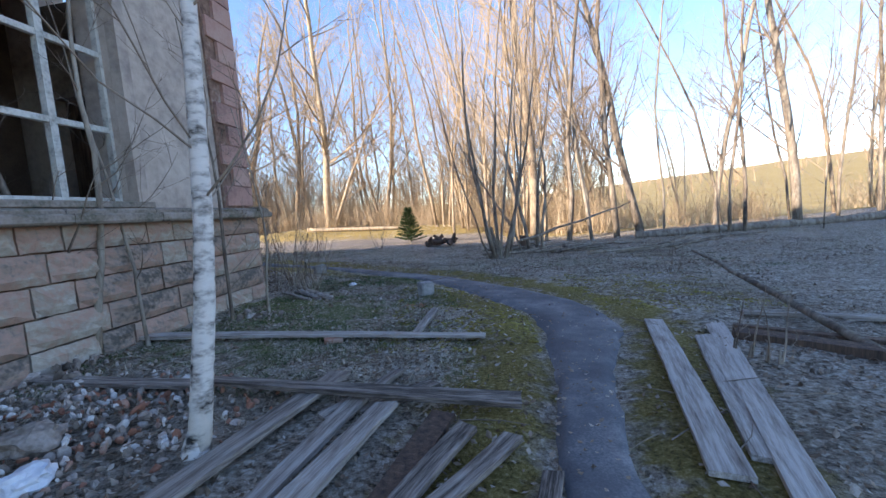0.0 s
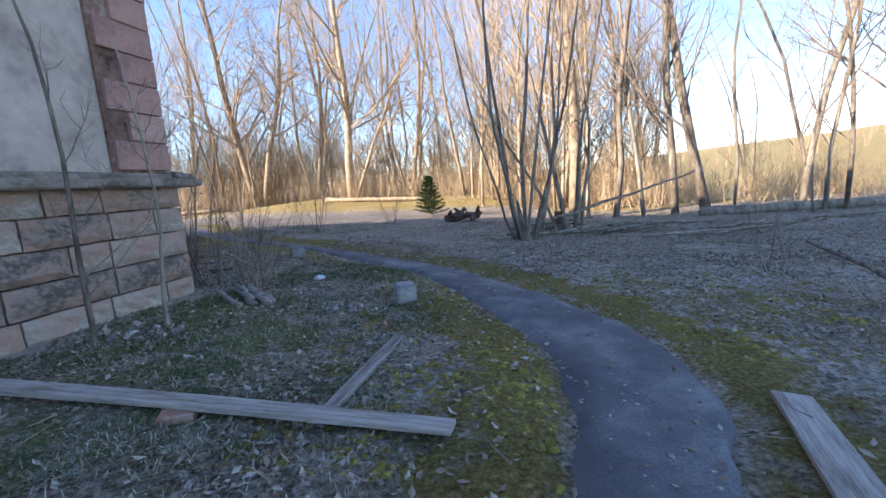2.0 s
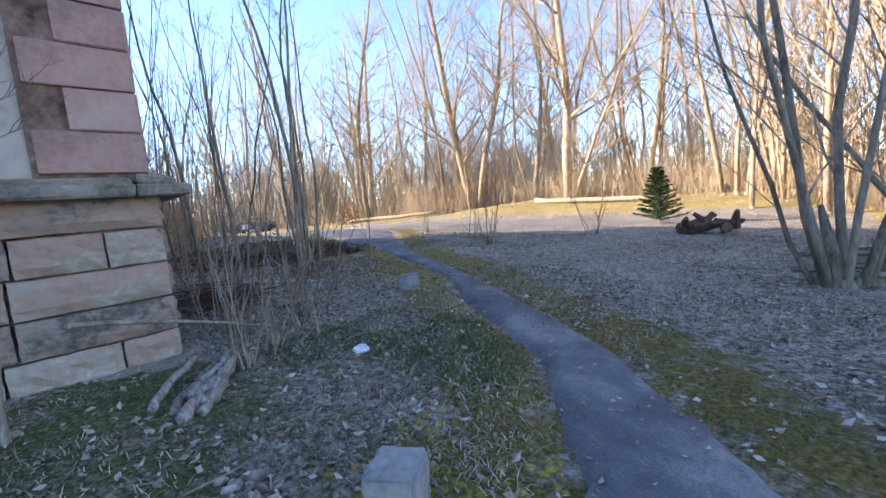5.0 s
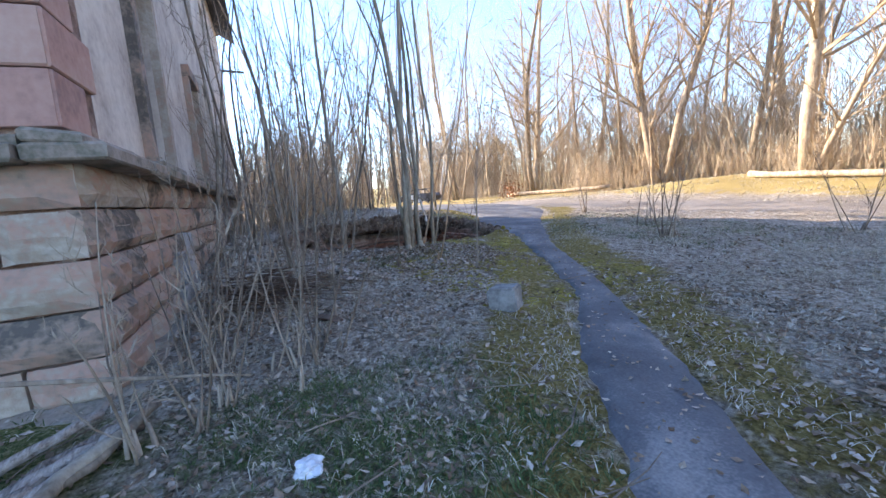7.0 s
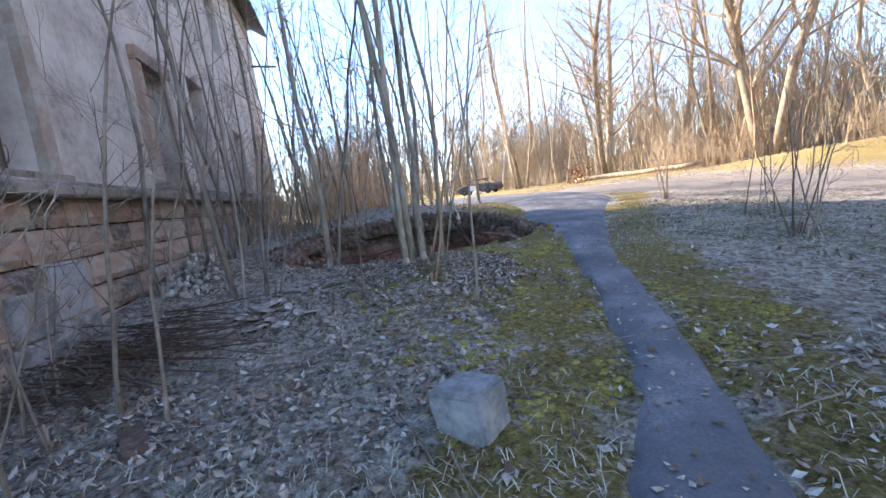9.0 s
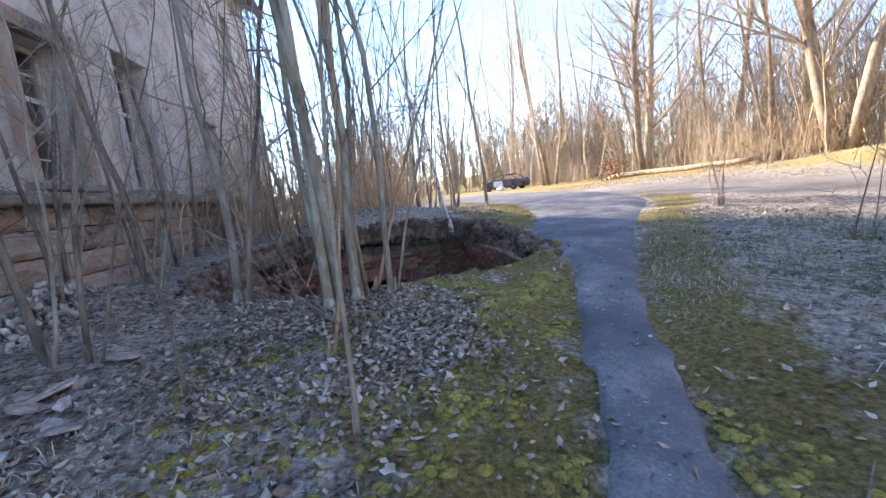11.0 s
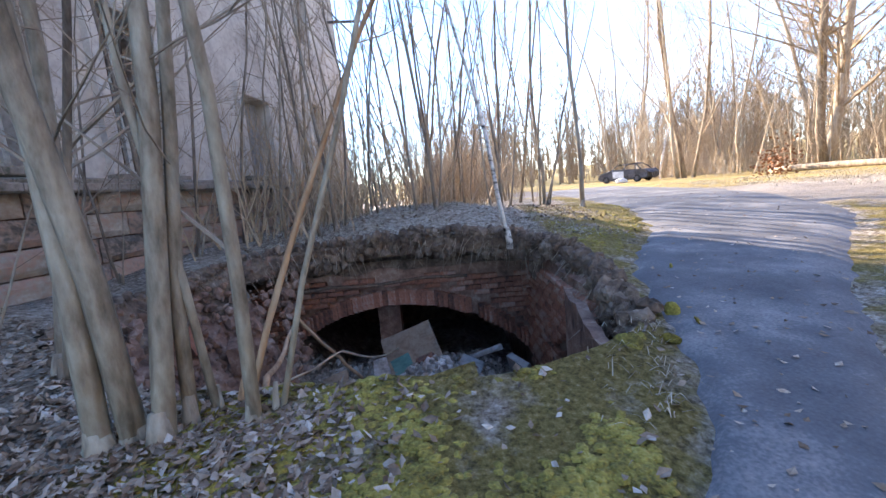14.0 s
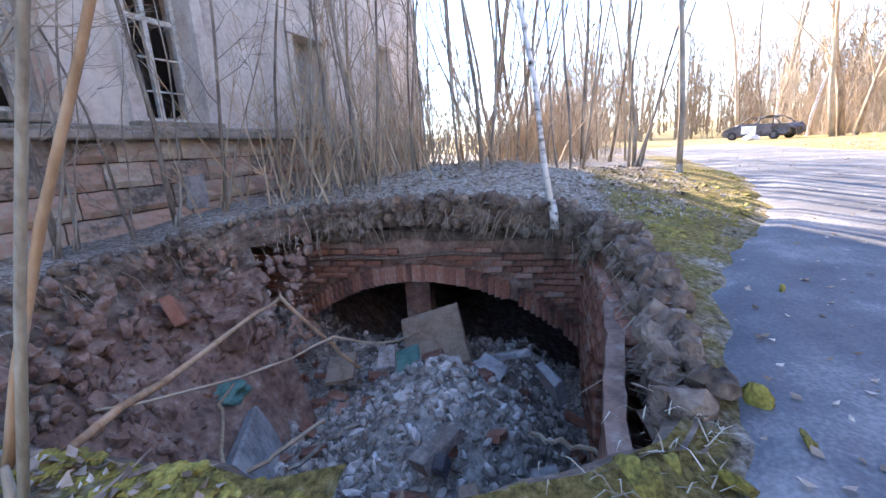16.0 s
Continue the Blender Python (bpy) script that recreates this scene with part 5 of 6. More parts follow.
# russet bush, grass hump
g = Geo()
r = random.Random(78)
c = on(-25, 29.0)
for _ in range(260):
    p = c + Vector((r.gauss(0, 0.4), r.gauss(0, 0.35), abs(r.gauss(0.5, 0.4))))
    s = Vector((r.gauss(0, 1), r.gauss(0, 1), r.gauss(0, 1))).normalized() * 0.06
    t = s.orthogonal() * 0.8
    g.add([p - s, p + t, p + s, p - t], [(0, 1, 2, 3)])
solid("russet_bush", g, RUSTLEAF, "low bush still holding russet leaves", "bush", kind="stuff")


# ---- wrecked car at the far end of the yard ----
def wreck(m):
    car = thing("wrecked_car", m, "burnt-out dark car wreck with a crumpled white bonnet", "car")
    r = random.Random(17)
    prof = [(-2.1, 0.35), (-2.15, 0.75), (-1.9, 0.92), (-1.0, 0.98), (0.9, 0.95), (1.15, 0.86), (2.0, 0.72), (2.15, 0.4), (1.9, 0.25), (-1.9, 0.25)]
    g = Geo()
    k, rows = len(prof), 5
    for q in range(rows):
        y = -0.82 + 1.64 * q / (rows - 1)
        g.v += [(x + r.gauss(0, 0.05), y + r.gauss(0, 0.03), z + r.gauss(0, 0.05) - (0.12 if z > 0.7 and 0 < q < rows - 1 else 0)) for x, z in prof]
    g.f += [tuple(range(k)), tuple(reversed(range((rows - 1) * k, rows * k)))]
    g.f += [(q * k + i, (q + 1) * k + i, (q + 1) * k + (i + 1) % k, q * k + (i + 1) % k) for q in range(rows - 1) for i in range(k)]
    part("body", g, CARDARK, car, "scorched dark body")
    for x0, x1, y in ((-1.6, -1.05, -0.75), (-1.6, -1.05, 0.75), (0.95, 0.35, -0.75), (0.95, 0.35, 0.75), (-0.25, -0.3, -0.76), (-0.25, -0.3, 0.76)):
        g = Geo()
        g.tube([Vector((x0, y, 0.9)), Vector(((x0 + x1) / 2, y * 0.95, 1.18)), Vector((x1, y * 0.84, 1.4 + r.uniform(-0.08, 0.03)))], [0.05, 0.04, 0.04], 5)
        part("pillar", g, CARDARK, car)
    for name, mat, label, x0, x1, z0, z1, wy in (("roof", CARDARK, "sagging burnt roof", -1.1, 0.4, 1.42, 1.38, 0.64), ("bonnet", CARWHITE, "crumpled white bonnet", 1.1, 2.25, 0.98, 0.72, 0.74)):
        g = Geo()
        for thick in (0.0, -0.03):
            for i in range(6):
                for j in range(5):
                    t = i / 5
                    dent = 0.14 * noise.noise(Vector((i * 0.7, j * 0.8, x0)))
                    g.v.append((x0 + (x1 - x0) * t, wy * (j / 2 - 1), z0 + (z1 - z0) * t + dent + thick))
        for o in (0, 30):
            for i in range(5):
                for j in range(4):
                    q = o + i * 5 + j
                    g.f.append((q, q + 5, q + 6, q + 1) if o == 0 else (q, q + 1, q + 6, q + 5))
        part(name, g, mat, car, label)
    for x, sx in ((-0.75, 0.85), (0.25, 0.95)):
        for y in (-0.85, 0.85):
            g = Geo()
            g.box(pose(x, y, 0.62), sx, 0.05, 0.5, 0.015, 0.02)
            part("door", g, CARDARK if x < 0 else CARWHITE, car)
    for x in (-1.3, 1.35):
        for y in (-0.76, 0.76):
            w = Geo()
            w.tube([Vector((x, y - 0.1, 0.27)), Vector((x, y + 0.1, 0.27))], [0.28, 0.28], 14)
            wheel = part("wheel", w, RUBBER, car)
            q = Geo()
            q.tube([Vector((x, y - 0.11, 0.27)), Vector((x, y + 0.11, 0.27))], [0.16, 0.16], 10)
            part("rim", q, CARDARK, wheel)
    return car


wreck(stand(-36.5, 27.3, 215, 0.9))
crumple(-34.2, 25.9, 0.35, CARWHITE, "torn white sheet lying by the wreck", name="torn_sheet", seed=9)


# ---- the collapsed cellar ----
FLOOR_Z, FACE_X = -1.42, -11.85
ARC_Y, ARC_R, ARC_TOP, HALF = 12.87, 2.75, -0.28, 2.2


def floor_z(x, y):
    z = FLOOR_Z + 0.82 * math.exp(-((x + 10.2) / 1.0) ** 2 - ((y - 13.45) / 0.85) ** 2) + 0.55 * math.exp(-((x + 8.4) / 0.8) ** 2 - ((y - 13.0) / 1.2) ** 2)
    z += 0.9 * sstep(11.8, 10.4, y) - 0.35 * sstep(14.1, 14.8, y)
    return z + 0.12 * noise.noise(Vector((x * 1.7, y * 1.7, 1))) + 0.07 * noise.noise(Vector((x * 5, y * 5, 2)))


def build_pit():
    # skirt of soil and broken brickwork under the rim
    n = len(rim)
    cen = np.array((-9.7, 12.8))
    soil, brick = Geo(), Geo()
    levels = [(0.0, 0.015), (0.10, 0.10), (0.05, -0.02), (0.12, -0.05)]
    for gg, rows in ((soil, [(0.04, 0.0), (-0.07, -0.06), (-0.02, -0.18), (0.05, -0.30), (0.02, -0.45), (0.1, -0.6)]), (brick, [(0.12, -0.42), (0.0, -0.6), (-0.06, -1.0), (-0.1, -1.5), (-0.25, -2.4)])):
        use = [i for i in range(n)]
        for i in use:
            x, y = rim[i]
            d = cen - (x, y)
            d = d / np.hypot(*d)
            south = sstep(11.9, 10.9, y)
            for off, dz in rows:
                o = off * -1
                wob = 0.10 * noise.noise(Vector((x * 3, y * 3, dz * 3)))
                px, py = x + d[0] * (o + wob + south * -dz * 0.75), y + d[1] * (o + wob + south * -dz * 0.75)
                if x < -11.3 and dz < -0.3:
                    px = min(px, x)
                gg.v.append((px, py, land(x, y) + dz))
        k = len(rows)
        for i in range(n):
            j = (i + 1) % n
            x, y = rim[i]
            if gg is brick and x < -11.0 and 10.9 < y < 14.85:
                continue
            if gg is brick and y > 14.75 and x < -8.3:
                continue
            for q in range(k - 1):
                if gg is soil and q > 2 and x < -11.0 and 10.9 < y < 14.85:
                    continue
                gg.f.append((i * k + q, j * k + q, j * k + q + 1, i * k + q + 1))
    pit = thing("cellar_pit", Matrix(), "collapsed brick cellar vault open to the sky", "pit", kind="structure")
    part("soil_edge", soil, SOIL, pit, "dark crumbling soil with roots under the rim")
    part("rubble_slope", brick, MORTAR, pit, "red slope of earth and crushed brick")
    # floor
    g = Geo()
    xs, ys = np.arange(-17.0, -7.4, 0.12), np.arange(9.4, 16.4, 0.12)
    for y in ys:
        for x in xs:
            g.v.append((x, y, floor_z(x, y) - (0.7 * sstep(-12, -14, x))))
    nx = len(xs)
    for j in range(len(ys) - 1):
        for i in range(nx - 1):
            k = j * nx + i
            g.f.append((k, k + 1, k + nx + 1, k + nx))
    part("cellar_floor", g, GRIT, pit, "dark trodden rubble floor")
    g = Geo()
    for x0, x1, y0, y1 in ((-17.3, -17.1, 9.0, 16.7), (-7.3, -7.1, 9.0, 14.2), (-17.1, -7.3, 9.0, 9.2), (-17.1, -7.3, 16.5, 16.7)):
        k = len(g.v)
        for x, y in ((x0, y0), (x1, y0), (x1, y1), (x0, y1)):
            g.v += [(x, y, -3.4), (x, y, land(x, y, False) - 0.06)]
        for a in range(4):
            b = (a + 1) % 4
            g.f.append((k + 2 * a, k + 2 * b, k + 2 * b + 1, k + 2 * a + 1))
    g.box(Matrix.Translation((-7.2, 15.4, -1.6)), 0.2, 2.3, 3.6)
    g.box(Matrix.Translation((-12.2, 12.8, -3.5)), 10.4, 7.8, 0.2)
    g.box(Matrix.Translation((-12.2, 12.85, 0.14)), 0.5, 4.6, 0.5, 0.02, 0.02)
    part("earth", g, SOIL, pit, "packed earth around the cellar")
    # face wall with its arch: the wall core is set back behind its bricks
    g = Geo()
    half_ang = math.asin(HALF / ARC_R)
    zc = ARC_TOP - ARC_R
    m = 28
    tops = []
    for i in range(m + 1):
        a = -half_ang + 2 * half_ang * i / m
        tops.append((ARC_Y + (ARC_R + 0.02) * math.sin(a), zc + (ARC_R + 0.02) * math.cos(a)))
    for x in (FACE_X - 0.06, FACE_X - 0.45):
        for y, z in tops:
            g.v.append((x, y, z))
            g.v.append((x, y, 0.25 + 0.1 * noise.noise(Vector((y * 2, 0, 4)))))
    k = 2 * (m + 1)
    for i in range(m):
        g.f += [(2 * i, 2 * i + 2, 2 * i + 3, 2 * i + 1), (k + 2 * i, k + 2 * i + 1, k + 2 * i + 3, k + 2 * i + 2), (2 * i, k + 2 * i, k + 2 * i + 2, 2 * i + 2), (2 * i + 1, 2 * i + 3, k + 2 * i + 3, k + 2 * i + 1)]
    for y0, y1 in ((9.2, ARC_Y - HALF), (ARC_Y + HALF, 15.4)):
        g.box(Matrix.Translation((FACE_X - 0.255, (y0 + y1) / 2, -1.2)), 0.39, y1 - y0, 2.9)
    part("face_wall_core", g, MORTAR, pit, "crumbling mortar between the bricks")
    # the vault that runs on into the dark
    g = Geo()
    for x in (FACE_X - 0.44, -16.8):
        for i in range(m + 1):
            a = -half_ang + 2 * half_ang * i / m
            g.v.append((x, ARC_Y + (ARC_R + 0.05) * math.sin(a), zc + (ARC_R + 0.05) * math.cos(a)))
    for i in range(m):
        g.f.append((i, i + 1, m + 2 + i, m + 1 + i))
    g.box(Matrix.Translation((-14.5, ARC_Y - HALF - 0.1, -2.0)), 4.8, 0.2, 1.8)
    g.box(Matrix.Translation((-14.5, ARC_Y + HALF + 0.1, -2.0)), 4.8, 0.2, 1.8)
    g.box(Matrix.Translation((-16.9, ARC_Y, -1.5)), 0.2, 5.5, 3.2)
    part("vault", g, MORTAR, pit, "dark brick barrel vault running on underground")
    # north side wall, with an opening into the next cellar
    g = Geo()
    for x0, x1, z0, z1 in ((-11.8, -10.25, -2.4, 0.45), (-9.35, -9.0, -2.4, 0.38), (-10.25, -9.35, -0.42, 0.42)):
        g.box(Matrix.Translation(((x0 + x1) / 2, 15.12, (z0 + z1) / 2)), x1 - x0, 0.34, z1 - z0, 0.02, 0.02)
    g.box(Matrix.Translation((-9.8, 16.2, -1.3)), 1.6, 0.1, 2.4)
    for x in (-10.6, -9.0):
        g.box(Matrix.Translation((x, 15.75, -1.3)), 0.1, 0.92, 2.4)
    g.box(Matrix.Translation((-9.8, 15.75, -0.1)), 1.5, 0.8, 0.1)
    part("side_wall_core", g, MORTAR, pit, "side wall of the cellar with a dark opening")
    # broken shell of the vault standing under the asphalt
    g = Geo()
    for q in range(12):
        for lv in range(8):
            t, z = q / 11, 0.30 - 0.3 * lv
            for side in (0, 1):
                x, y = -9.75 + 1.68 * t, 14.96 - 0.24 * t - 0.10 * side
                g.v.append((x, y + 0.05 * noise.noise(Vector((x * 4, z * 4, side))), z + 0.05 * noise.noise(Vector((x * 5, 2, z * 2)))))
    def at(q, lv, side):
        return (q * 8 + lv) * 2 + side
    for q in range(11):
        for lv in range(7):
            g.f.append((at(q, lv, 1), at(q + 1, lv, 1), at(q + 1, lv + 1, 1), at(q, lv + 1, 1)))
            g.f.append((at(q, lv, 0), at(q, lv + 1, 0), at(q + 1, lv + 1, 0), at(q + 1, lv, 0)))
        g.f.append((at(q, 0, 0), at(q + 1, 0, 0), at(q + 1, 0, 1), at(q, 0, 1)))
    for q in (0, 11):
        for lv in range(7):
            f = (at(q, lv, 0), at(q, lv, 1), at(q, lv + 1, 1), at(q, lv + 1, 0))
            g.f.append(f if q == 11 else f[::-1])
    part("vault_shell", g, MORTAR, pit, "broken shell of the vault")
    # stones and crumbs stuck on the slope
    g = Geo()
    rr = random.Random(19)
    for _ in range(2400):
        x, y = rim[rr.randrange(n)]
        south = sstep(11.9, 10.9, y)
        if south < 0.3:
            continue
        d = (cen - (x, y)) / np.hypot(*(cen - (x, y)))
        t = rr.uniform(0.1, 1.5)
        o = 0.02 + south * t * 0.75
        g.lump(Vector((x + d[0] * o, y + d[1] * o, land(x, y) - t + 0.06)), rr.choice((0.02, 0.03, 0.045, 0.08)) * rr.uniform(0.8, 1.3), rr.uniform(0.4, 0.7), rr, (5, 3))
    tagged(part("slope_rubble", g, MORTAR, pit, "broken brick lying on the slope"), kind="stuff")
    return pit, half_ang, zc


pit, HALF_ANG, ARC_C = build_pit()

# rubble in the cellar
g, gb = Geo(), Geo()
r = random.Random(41)
for _ in range(7000):
    x, y = r.uniform(-12.6, -7.9), r.uniform(10.4, 15.0)
    g.lump(Vector((x, y, floor_z(x, y) + 0.01)), r.choice((0.015, 0.02, 0.03, 0.03, 0.045, 0.065)) * r.uniform(0.7, 1.4), r.uniform(0.3, 0.7), r, (5, 3))
solid("cellar_rubble", g, RUBBLE, "grey rubble covering the cellar floor", "rubble", kind="stuff")
for _ in range(420):
    y = r.uniform(9.8, 11.6)
    x = r.uniform(-11.6, -8.4)
    gb.lump(Vector((x, y, floor_z(x, y) + 0.02)), r.uniform(0.03, 0.08), 0.5, r, (5, 3))
solid("brick_rubble", gb, BRICK, "crushed red brick sliding into the cellar", "rubble", kind="stuff")


def slab(x, y, z, sx, sy, sz, rx, ry, rz, mat, name, label, cat="slab"):
    g = Geo()
    g.box(Matrix(), sx, sy, sz, 0.012, 0.012, random.Random(int(abs(x * 100 + y * 10))))
    ob = solid(name, g, mat, label, cat)
    ob.matrix_basis = pose(x, y, z + (0.1 if z < -0.5 else 0), rx, ry, rz)
    return ob


slab(-11.5, 13.1, -1.03, 0.8, 0.78, 0.05, 22, 42, 24, BOARD, "chipboard_panel", "brown chipboard panel leaning in the arch", "panel")
slab(-12.35, 12.72, -1.1, 0.3, 0.35, 1.7, 0, 0, 0, MORTAR, "brick_pier", "broken brick pier inside the vault", "pier")
slab(-10.9, 14.05, -0.88, 0.75, 0.16, 0.07, 0, -28, 35, CONCRETE, "concrete_slab", "broken concrete lintel lying on the rubble")
slab(-10.75, 13.9, -0.95, 0.3, 0.25, 0.06, 10, 20, 70, CONCRETE, "concrete_slab", "flat broken slab on the rubble")
slab(-10.6, 14.5, -1.0, 0.35, 0.1, 0.3, 20, 10, 30, CONCRETE, "concrete_slab", "upright broken slab on the rubble")
slab(-9.5, 11.95, -1.22, 1.1, 0.12, 0.45, 25, -8, 28, CONCRETE, "concrete_slab", "long grey kerb stone sunk in the rubble")
slab(-10.9, 12.1, -1.15, 0.4, 0.35, 0.05, 14, 20, 15, BOARD, "board", "flat brown board lying on the rubble", "board")
slab(-9.35, 13.65, -0.83, 0.42, 0.17, 0.10, 8, 10, -28, DEBRIS, "white_slab", "elongated white lump on the rubble")
slab(-9.2, 13.72, -0.85, 0.12, 0.1, 0.1, 8, 30, -8, CARDARK, "rag", "dark rag beside a white lump", "litter")
slab(-10.6, 13.05, -0.82, 0.35, 0.25, 0.06, 20, 12, 15, GREENPL, "green_sheet", "dull green sheet among the rubble", "litter")
slab(-10.75, 12.75, -0.9, 0.3, 0.2, 0.05, 12, 25, 15, DEBRIS, "white_slab", "white broken tile on the rubble")
slab(-9.5, 14.45, -1.18, 0.25, 0.2, 0.05, 12, 15, 15, CONCRETE, "concrete_slab", "flat grey stone on the rubble")
slab(-9.0, 13.95, -0.95, 0.2, 0.14, 0.1, 12, 15, 15, BOARD, "stone", "buff stone on the rubble", "stone")
slab(-10.15, 10.75, -0.08, 0.75, 0.12, 0.32, 20, -22, 40, BRICK, "brickwork_lump", "fallen lump of brickwork at the pit's edge", "brickwork")
slab(-10.3, 11.25, -0.3, 0.3, 0.25, 0.35, 5, 8, 20, MORTAR, "brickwork_lump", "broken lump of brickwork on the slope", "brickwork")
crumple(-9.95, 11.3, 0.2, GREENPL, "dented green plastic tub in the rubble", name="plastic_tub", seed=11).matrix_basis = pose(-9.95, 11.35, -0.82)

# fallen poles
log("pole", (-7.8, 12.62, 0.36), (-10.1, 12.02, 0.13), 0.021, 0.014, BARK_PINE, "bare snapped pole leaning over the pit", 6, wob=0.012, category="pole", seed=50)
log("pole", (-10.1, 12.0, 0.14), (-10.45, 12.55, -0.78), 0.02, 0.018, BARK_PINE, "broken end of a pole resting on rubble", 6, wob=0.008, category="pole", seed=51)
log("branch", (-10.3, 12.4, -0.35), (-11.6, 12.9, -0.85), 0.014, 0.01, TWIG_PALE, "thin bent branch in the pit", 5, sag=0.12, category="branch", wob=0.01, seed=52)
log("branch", (-8.6, 11.6, -0.1), (-10.3, 12.4, -0.35), 0.012, 0.012, TWIG_PALE, "thin bent branch in the pit", 5, sag=0.1, category="branch", wob=0.01, seed=53)
log("branch", (-8.5, 12.5, -0.75), (-9.7, 11.6, -0.6), 0.018, 0.012, TWIG_PALE, "dry branch lying in the pit", 5, category="branch", seed=54)
log("branch", (-9.3, 12.4, -1.0), (-9.9, 12.95, -0.9), 0.02, 0.02, BARK, "dark stick on the rubble", 5, category="branch", seed=55)
log("branch", (-8.8, 12.0, -0.95), (-9.7, 12.5, -0.9), 0.025, 0.02, TWIG_PALE, "dry stick on the rubble", 5, category="branch", seed=56)
log("branch", (-9.9, 14.3, -0.95), (-9.75, 14.85, -1.0), 0.02, 0.02, TWIG_PALE, "dry stick on the rubble", 5, category="branch", seed=57)
log("pipe", (-11.6, 11.3, 0.08), (-11.7, 14.0, 0.14), 0.025, 0.025, WOOD_DARK, "old root lying along the arch", 6, category="root", seed=58)
g = Geo()
r = random.Random(60)
for _ in range(420):
    i = r.randrange(len(rim))
    x, y = rim[i]
    if x > -8.6:
        continue
    d = np.array((-9.7, 12.8)) - (x, y)
    d = d / np.hypot(*d)
    limb(g, Vector((x + d[0] * 0.05, y + d[1] * 0.05, land(x, y) - r.uniform(0.0, 0.2))), Vector((d[0] * 0.5 + r.gauss(0, 0.3), d[1] * 0.5 + r.gauss(0, 0.3), -0.6)).normalized(), r.uniform(0.12, 0.5), 0.006, 0.002, r, 0.2, -0.15, 3, 3)
solid("hanging_roots", g, TWIG, "fine roots hanging from the soil edge", "roots", kind="stuff")

# clods of soil and matted grass that hang over the vault
g, gr = Geo(), Geo()
r = random.Random(63)
for _ in range(2600):
    i = r.randrange(len(rim))
    x, y = rim[i]
    back = sstep(-10.0, -10.9, x) if y < 14.7 else 1.0
    if r.random() > 0.15 + 0.85 * back or x > -8.2:
        continue
    d = np.array((-9.7, 12.8)) - (x, y)
    d = d / np.hypot(*d)
    t = r.random() ** 1.4
    o = r.uniform(-0.10, 0.10) + 0.10 * noise.noise(Vector((x * 1.7, y * 1.7, 4)))
    drop = t * (0.34 + 0.2 * noise.noise(Vector((x * 1.3, y * 1.3, 7))))
    p = Vector((x + d[0] * o, y + d[1] * o, land(x, y) + 0.04 - drop))
    if r.random() < 0.8:
        g.lump(p, r.uniform(0.03, 0.1), r.uniform(0.5, 0.9), r, (6, 4))
    else:
        for _ in range(3):
            q = p + Vector((r.gauss(0, 0.05), r.gauss(0, 0.05), 0.03))
            e = q + Vector((d[0] * 0.12 + r.gauss(0, 0.05), d[1] * 0.12 + r.gauss(0, 0.05), -r.uniform(0.05, 0.2)))
            w = Vector((-d[1], d[0], 0)) * 0.004
            h = q.lerp(e, 0.5) + Vector((d[0] * 0.05, d[1] * 0.05, 0.04))
            gr.add([q - w, q + w, h + w, h - w, e], [(0, 1, 2, 3), (3, 2, 4)])
solid("soil_clods", g, SOIL, "crumbling clods of brown soil on the pit's rim", "soil", kind="stuff")
solid("hanging_grass", gr, WOOD_DARK, "matted brown roots and grass hanging over the pit's rim", "grass", kind="stuff")

# ---- pieces: stones of the walls, bricks of the cellar ----
def stone_mesh(seed, sx, sy, sz):
    r = random.Random(seed)
    g = Geo()
    k, n = 0, (6, 4)
    for face in (0,):
        for j in range(n[1] + 1):
            for i in range(n[0] + 1):
                u, v = i / n[0], j / n[1]
                edge = min(u, 1 - u, v, 1 - v)
                out = r.uniform(-0.012, 0.0) if edge < 0.01 else r.uniform(0.02, 0.062)
                g.v.append(((u - 0.5) * sx + r.uniform(-0.006, 0.006), out, (v - 0.5) * sz + r.uniform(-0.006, 0.006)))
        w = n[0] + 1
        for j in range(n[1]):
            for i in range(n[0]):
                q = j * w + i
                g.f.append((q, q + w, q + w + 1, q + 1))
        ring = list(range(w)) + [w * j + w - 1 for j in range(1, n[1] + 1)] + [w * n[1] + i for i in range(w - 2, -1, -1)] + [w * j for j in range(n[1] - 1, 0, -1)]
        base = len(g.v)
        for q in ring:
            g.v.append((g.v[q][0], -sy, g.v[q][2]))
        m = len(ring)
        for a in range(m):
            b = (a + 1) % m
            g.f.append((ring[a], ring[b], base + b, base + a))
    return g.mesh("stone", SANDSTONE)


stones = {}


def lay_stones(parent, length, turn, x_first, z0, courses, height, mat=None):
    r = random.Random(int(length * 100) + turn)
    for c in range(courses):
        x = x_first
        while x < x_first + length - 0.1:
            w = r.choice((0.45, 0.6, 0.75, 0.9, 1.1))
            w = min(w, x_first + length - x)
            if x_first + length - x - w < 0.3:
                w = x_first + length - x
            key = (round(w, 2), r.randrange(3))
            if key not in stones:
                stones[key] = stone_mesh(hash(key) % 999, w - 0.022, 0.12, height - 0.02)
            ob = new("stone", stones[key])
            ob.parent = parent
            z = z0 + height * (c + 0.5)
            cx = x + w / 2
            ob.matrix_basis = pose(-cx, -0.005, z, 0, 0, 0) if turn == 0 else pose(-0.005, -cx, z, 0, 0, -90)
            x += w


lay_stones(wall_n, 17.9, 0, 0.0, 0.18, 5, 0.325)
lay_stones(wall_e, 8.0, 1, 0.0, 0.18, 5, 0.325)
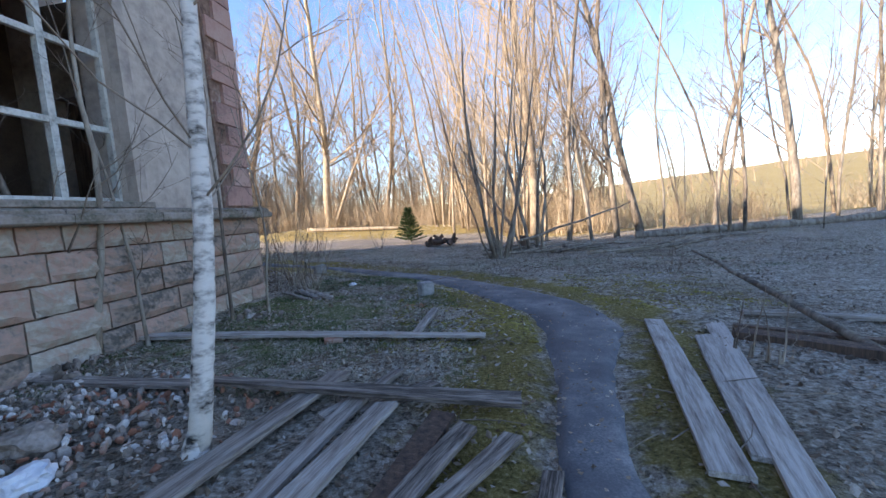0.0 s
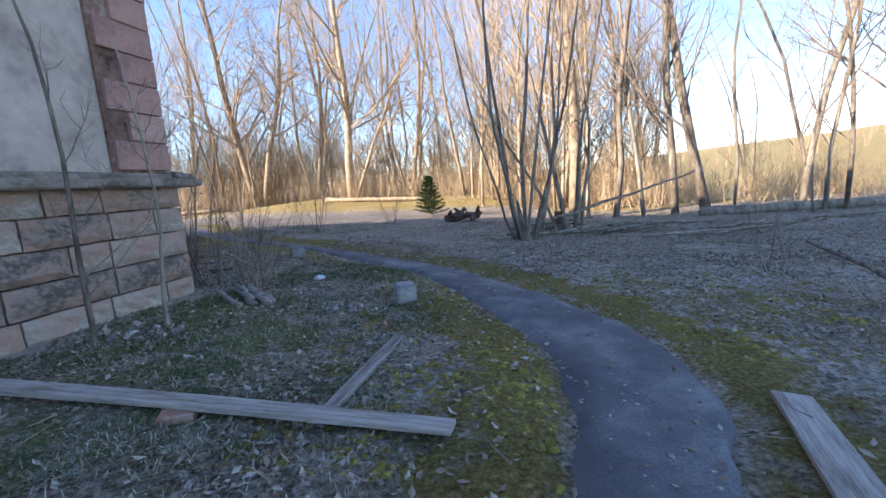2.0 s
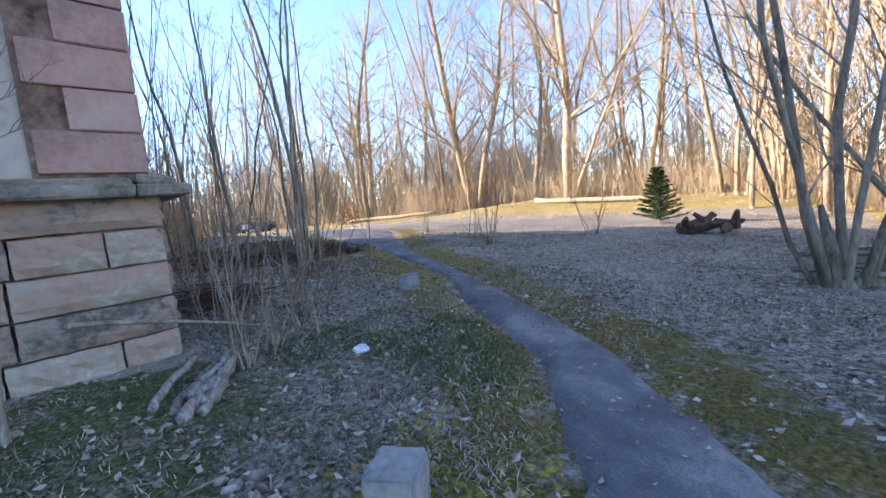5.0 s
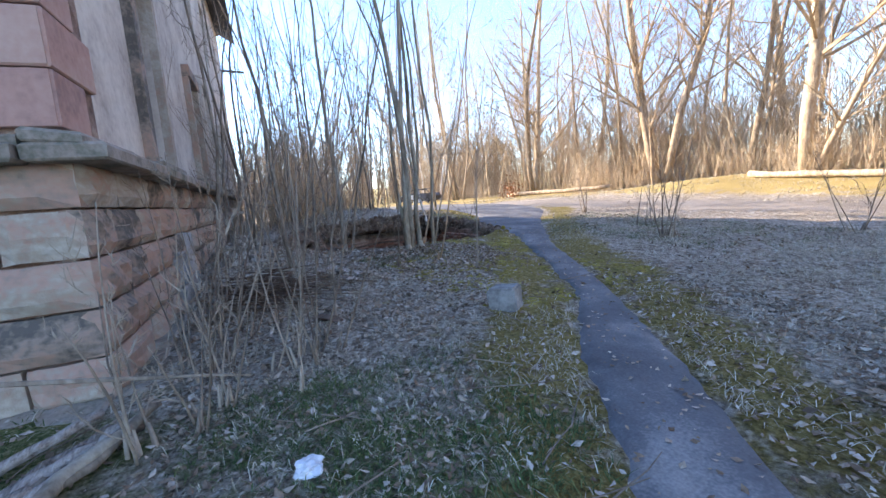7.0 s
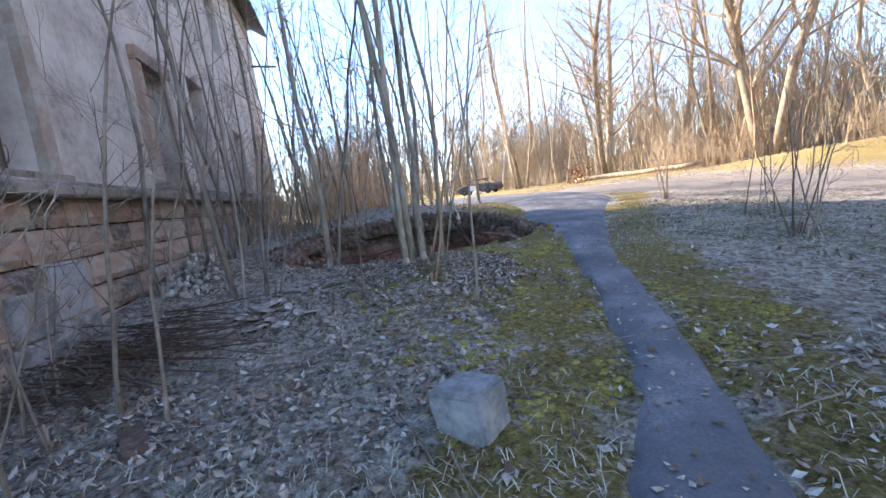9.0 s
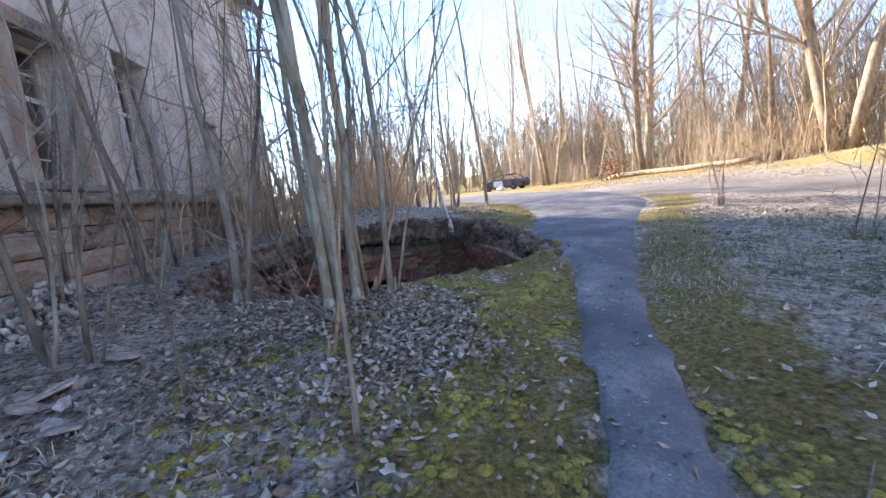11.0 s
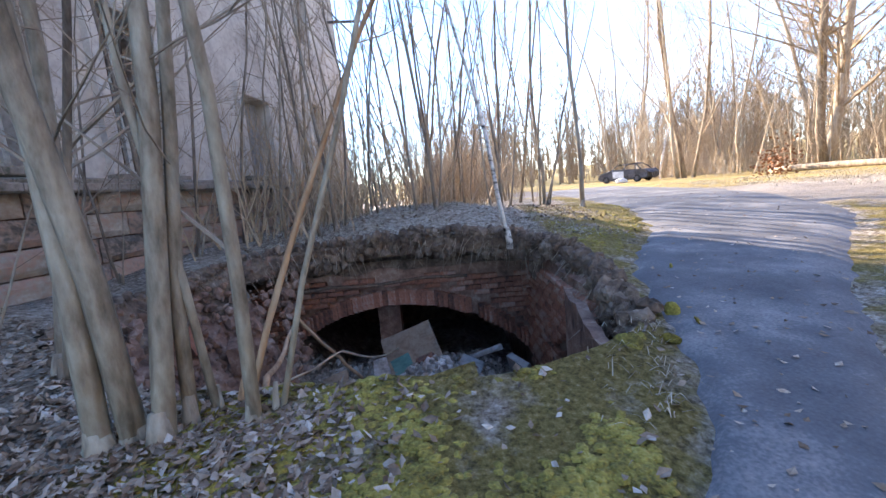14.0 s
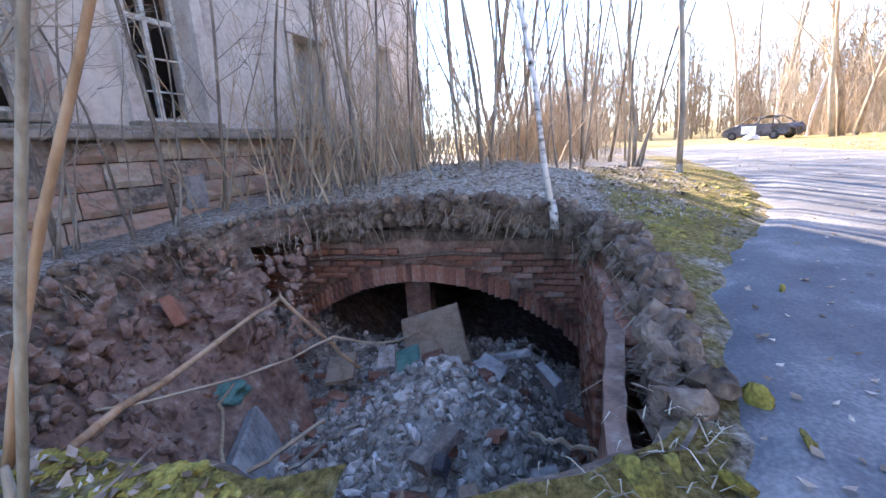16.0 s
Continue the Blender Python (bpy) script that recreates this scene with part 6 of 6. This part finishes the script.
# quoins up the corner
qm = {}
for c in range(19):
    z = LEDGE_Z + 0.12 + 0.36 * (c + 0.5)
    for turn in (0, 1):
        w = 0.74 if (c + turn) % 2 else 0.5
        g = Geo()
        if (w, turn) not in qm:
            g.box(Matrix(), w - 0.012, 0.16, 0.35, 0.010, 0.004)
            qm[(w, turn)] = g.mesh("quoin", SANDSTONE_PINK)
        ob = new("quoin", qm[(w, turn)])
        ob.parent = wall_e
        ob.matrix_basis = pose(-w / 2 - 0.03, -0.11, z) if turn == 0 else pose(-0.11, -w / 2 - 0.045, z, 0, 0, 90)

bricks = []
for k in range(3):
    g = Geo()
    g.box(Matrix(), 0.235, 0.115, 0.068, 0.008, 0.005)
    bricks.append(g.mesh("brick", BRICK))
r = random.Random(91)


def brick(x, y, z, rx=0, ry=0, rz=0):
    ob = new("brick", r.choice(bricks))
    ob.parent = pit
    ob.matrix_basis = pose(x + r.gauss(0, 0.008), y, z, rx + r.gauss(0, 1), ry + r.gauss(0, 1), rz + r.gauss(0, 1))


# the arch ring, bricks on end
nb = int(2 * HALF_ANG * ARC_R / 0.079)
for i in range(nb):
    a = -HALF_ANG + 2 * HALF_ANG * (i + 0.5) / nb
    rad = ARC_R + 0.12
    if r.random() < 0.05:
        continue
    brick(FACE_X - 0.02, ARC_Y + rad * math.sin(a), ARC_C + rad * math.cos(a), -math.degrees(a), 90, 0)
# courses above and beside the ring
for c in range(30):
    z = -2.0 + c * 0.079
    y = 10.4 + (0.12 if c % 2 else 0)
    while y < 15.0:
        d = math.hypot(y - ARC_Y, z - ARC_C)
        if (d > ARC_R + 0.30 or abs(y - ARC_Y) > HALF + 0.2) and z < 0.12 + 0.12 * noise.noise(Vector((y * 1.5, 0, 8))) and r.random() < 0.9 and (z > -1.2):
            brick(FACE_X - 0.03 + 0.03 * noise.noise(Vector((y, z, 0))), y, z, 0, 0, 90)
        y += 0.245
# side wall courses
for c in range(34):
    z = -2.1 + c * 0.079
    x = -11.7 + (0.12 if c % 2 else 0)
    while x < -9.05:
        hole = -10.3 < x < -9.3 and z < -0.4
        if not hole and r.random() < 0.9 and z < 0.3:
            brick(x, 14.93 + 0.03 * noise.noise(Vector((x, z, 3))), z, 0, 0, 0)
        x += 0.245
# loose bricks
for i in range(40):
    x, y = r.uniform(-11.4, -8.6), r.gauss(11.2, 0.5) if i % 2 else r.uniform(12, 14.8)
    ob = new("brick", r.choice(bricks))
    tagged(ob, "loose broken brick on the cellar rubble", "brick", "loose bricks")
    ob.matrix_basis = pose(x, y, floor_z(x, y) + 0.03, r.uniform(-25, 25), r.uniform(-25, 25), r.uniform(0, 360))
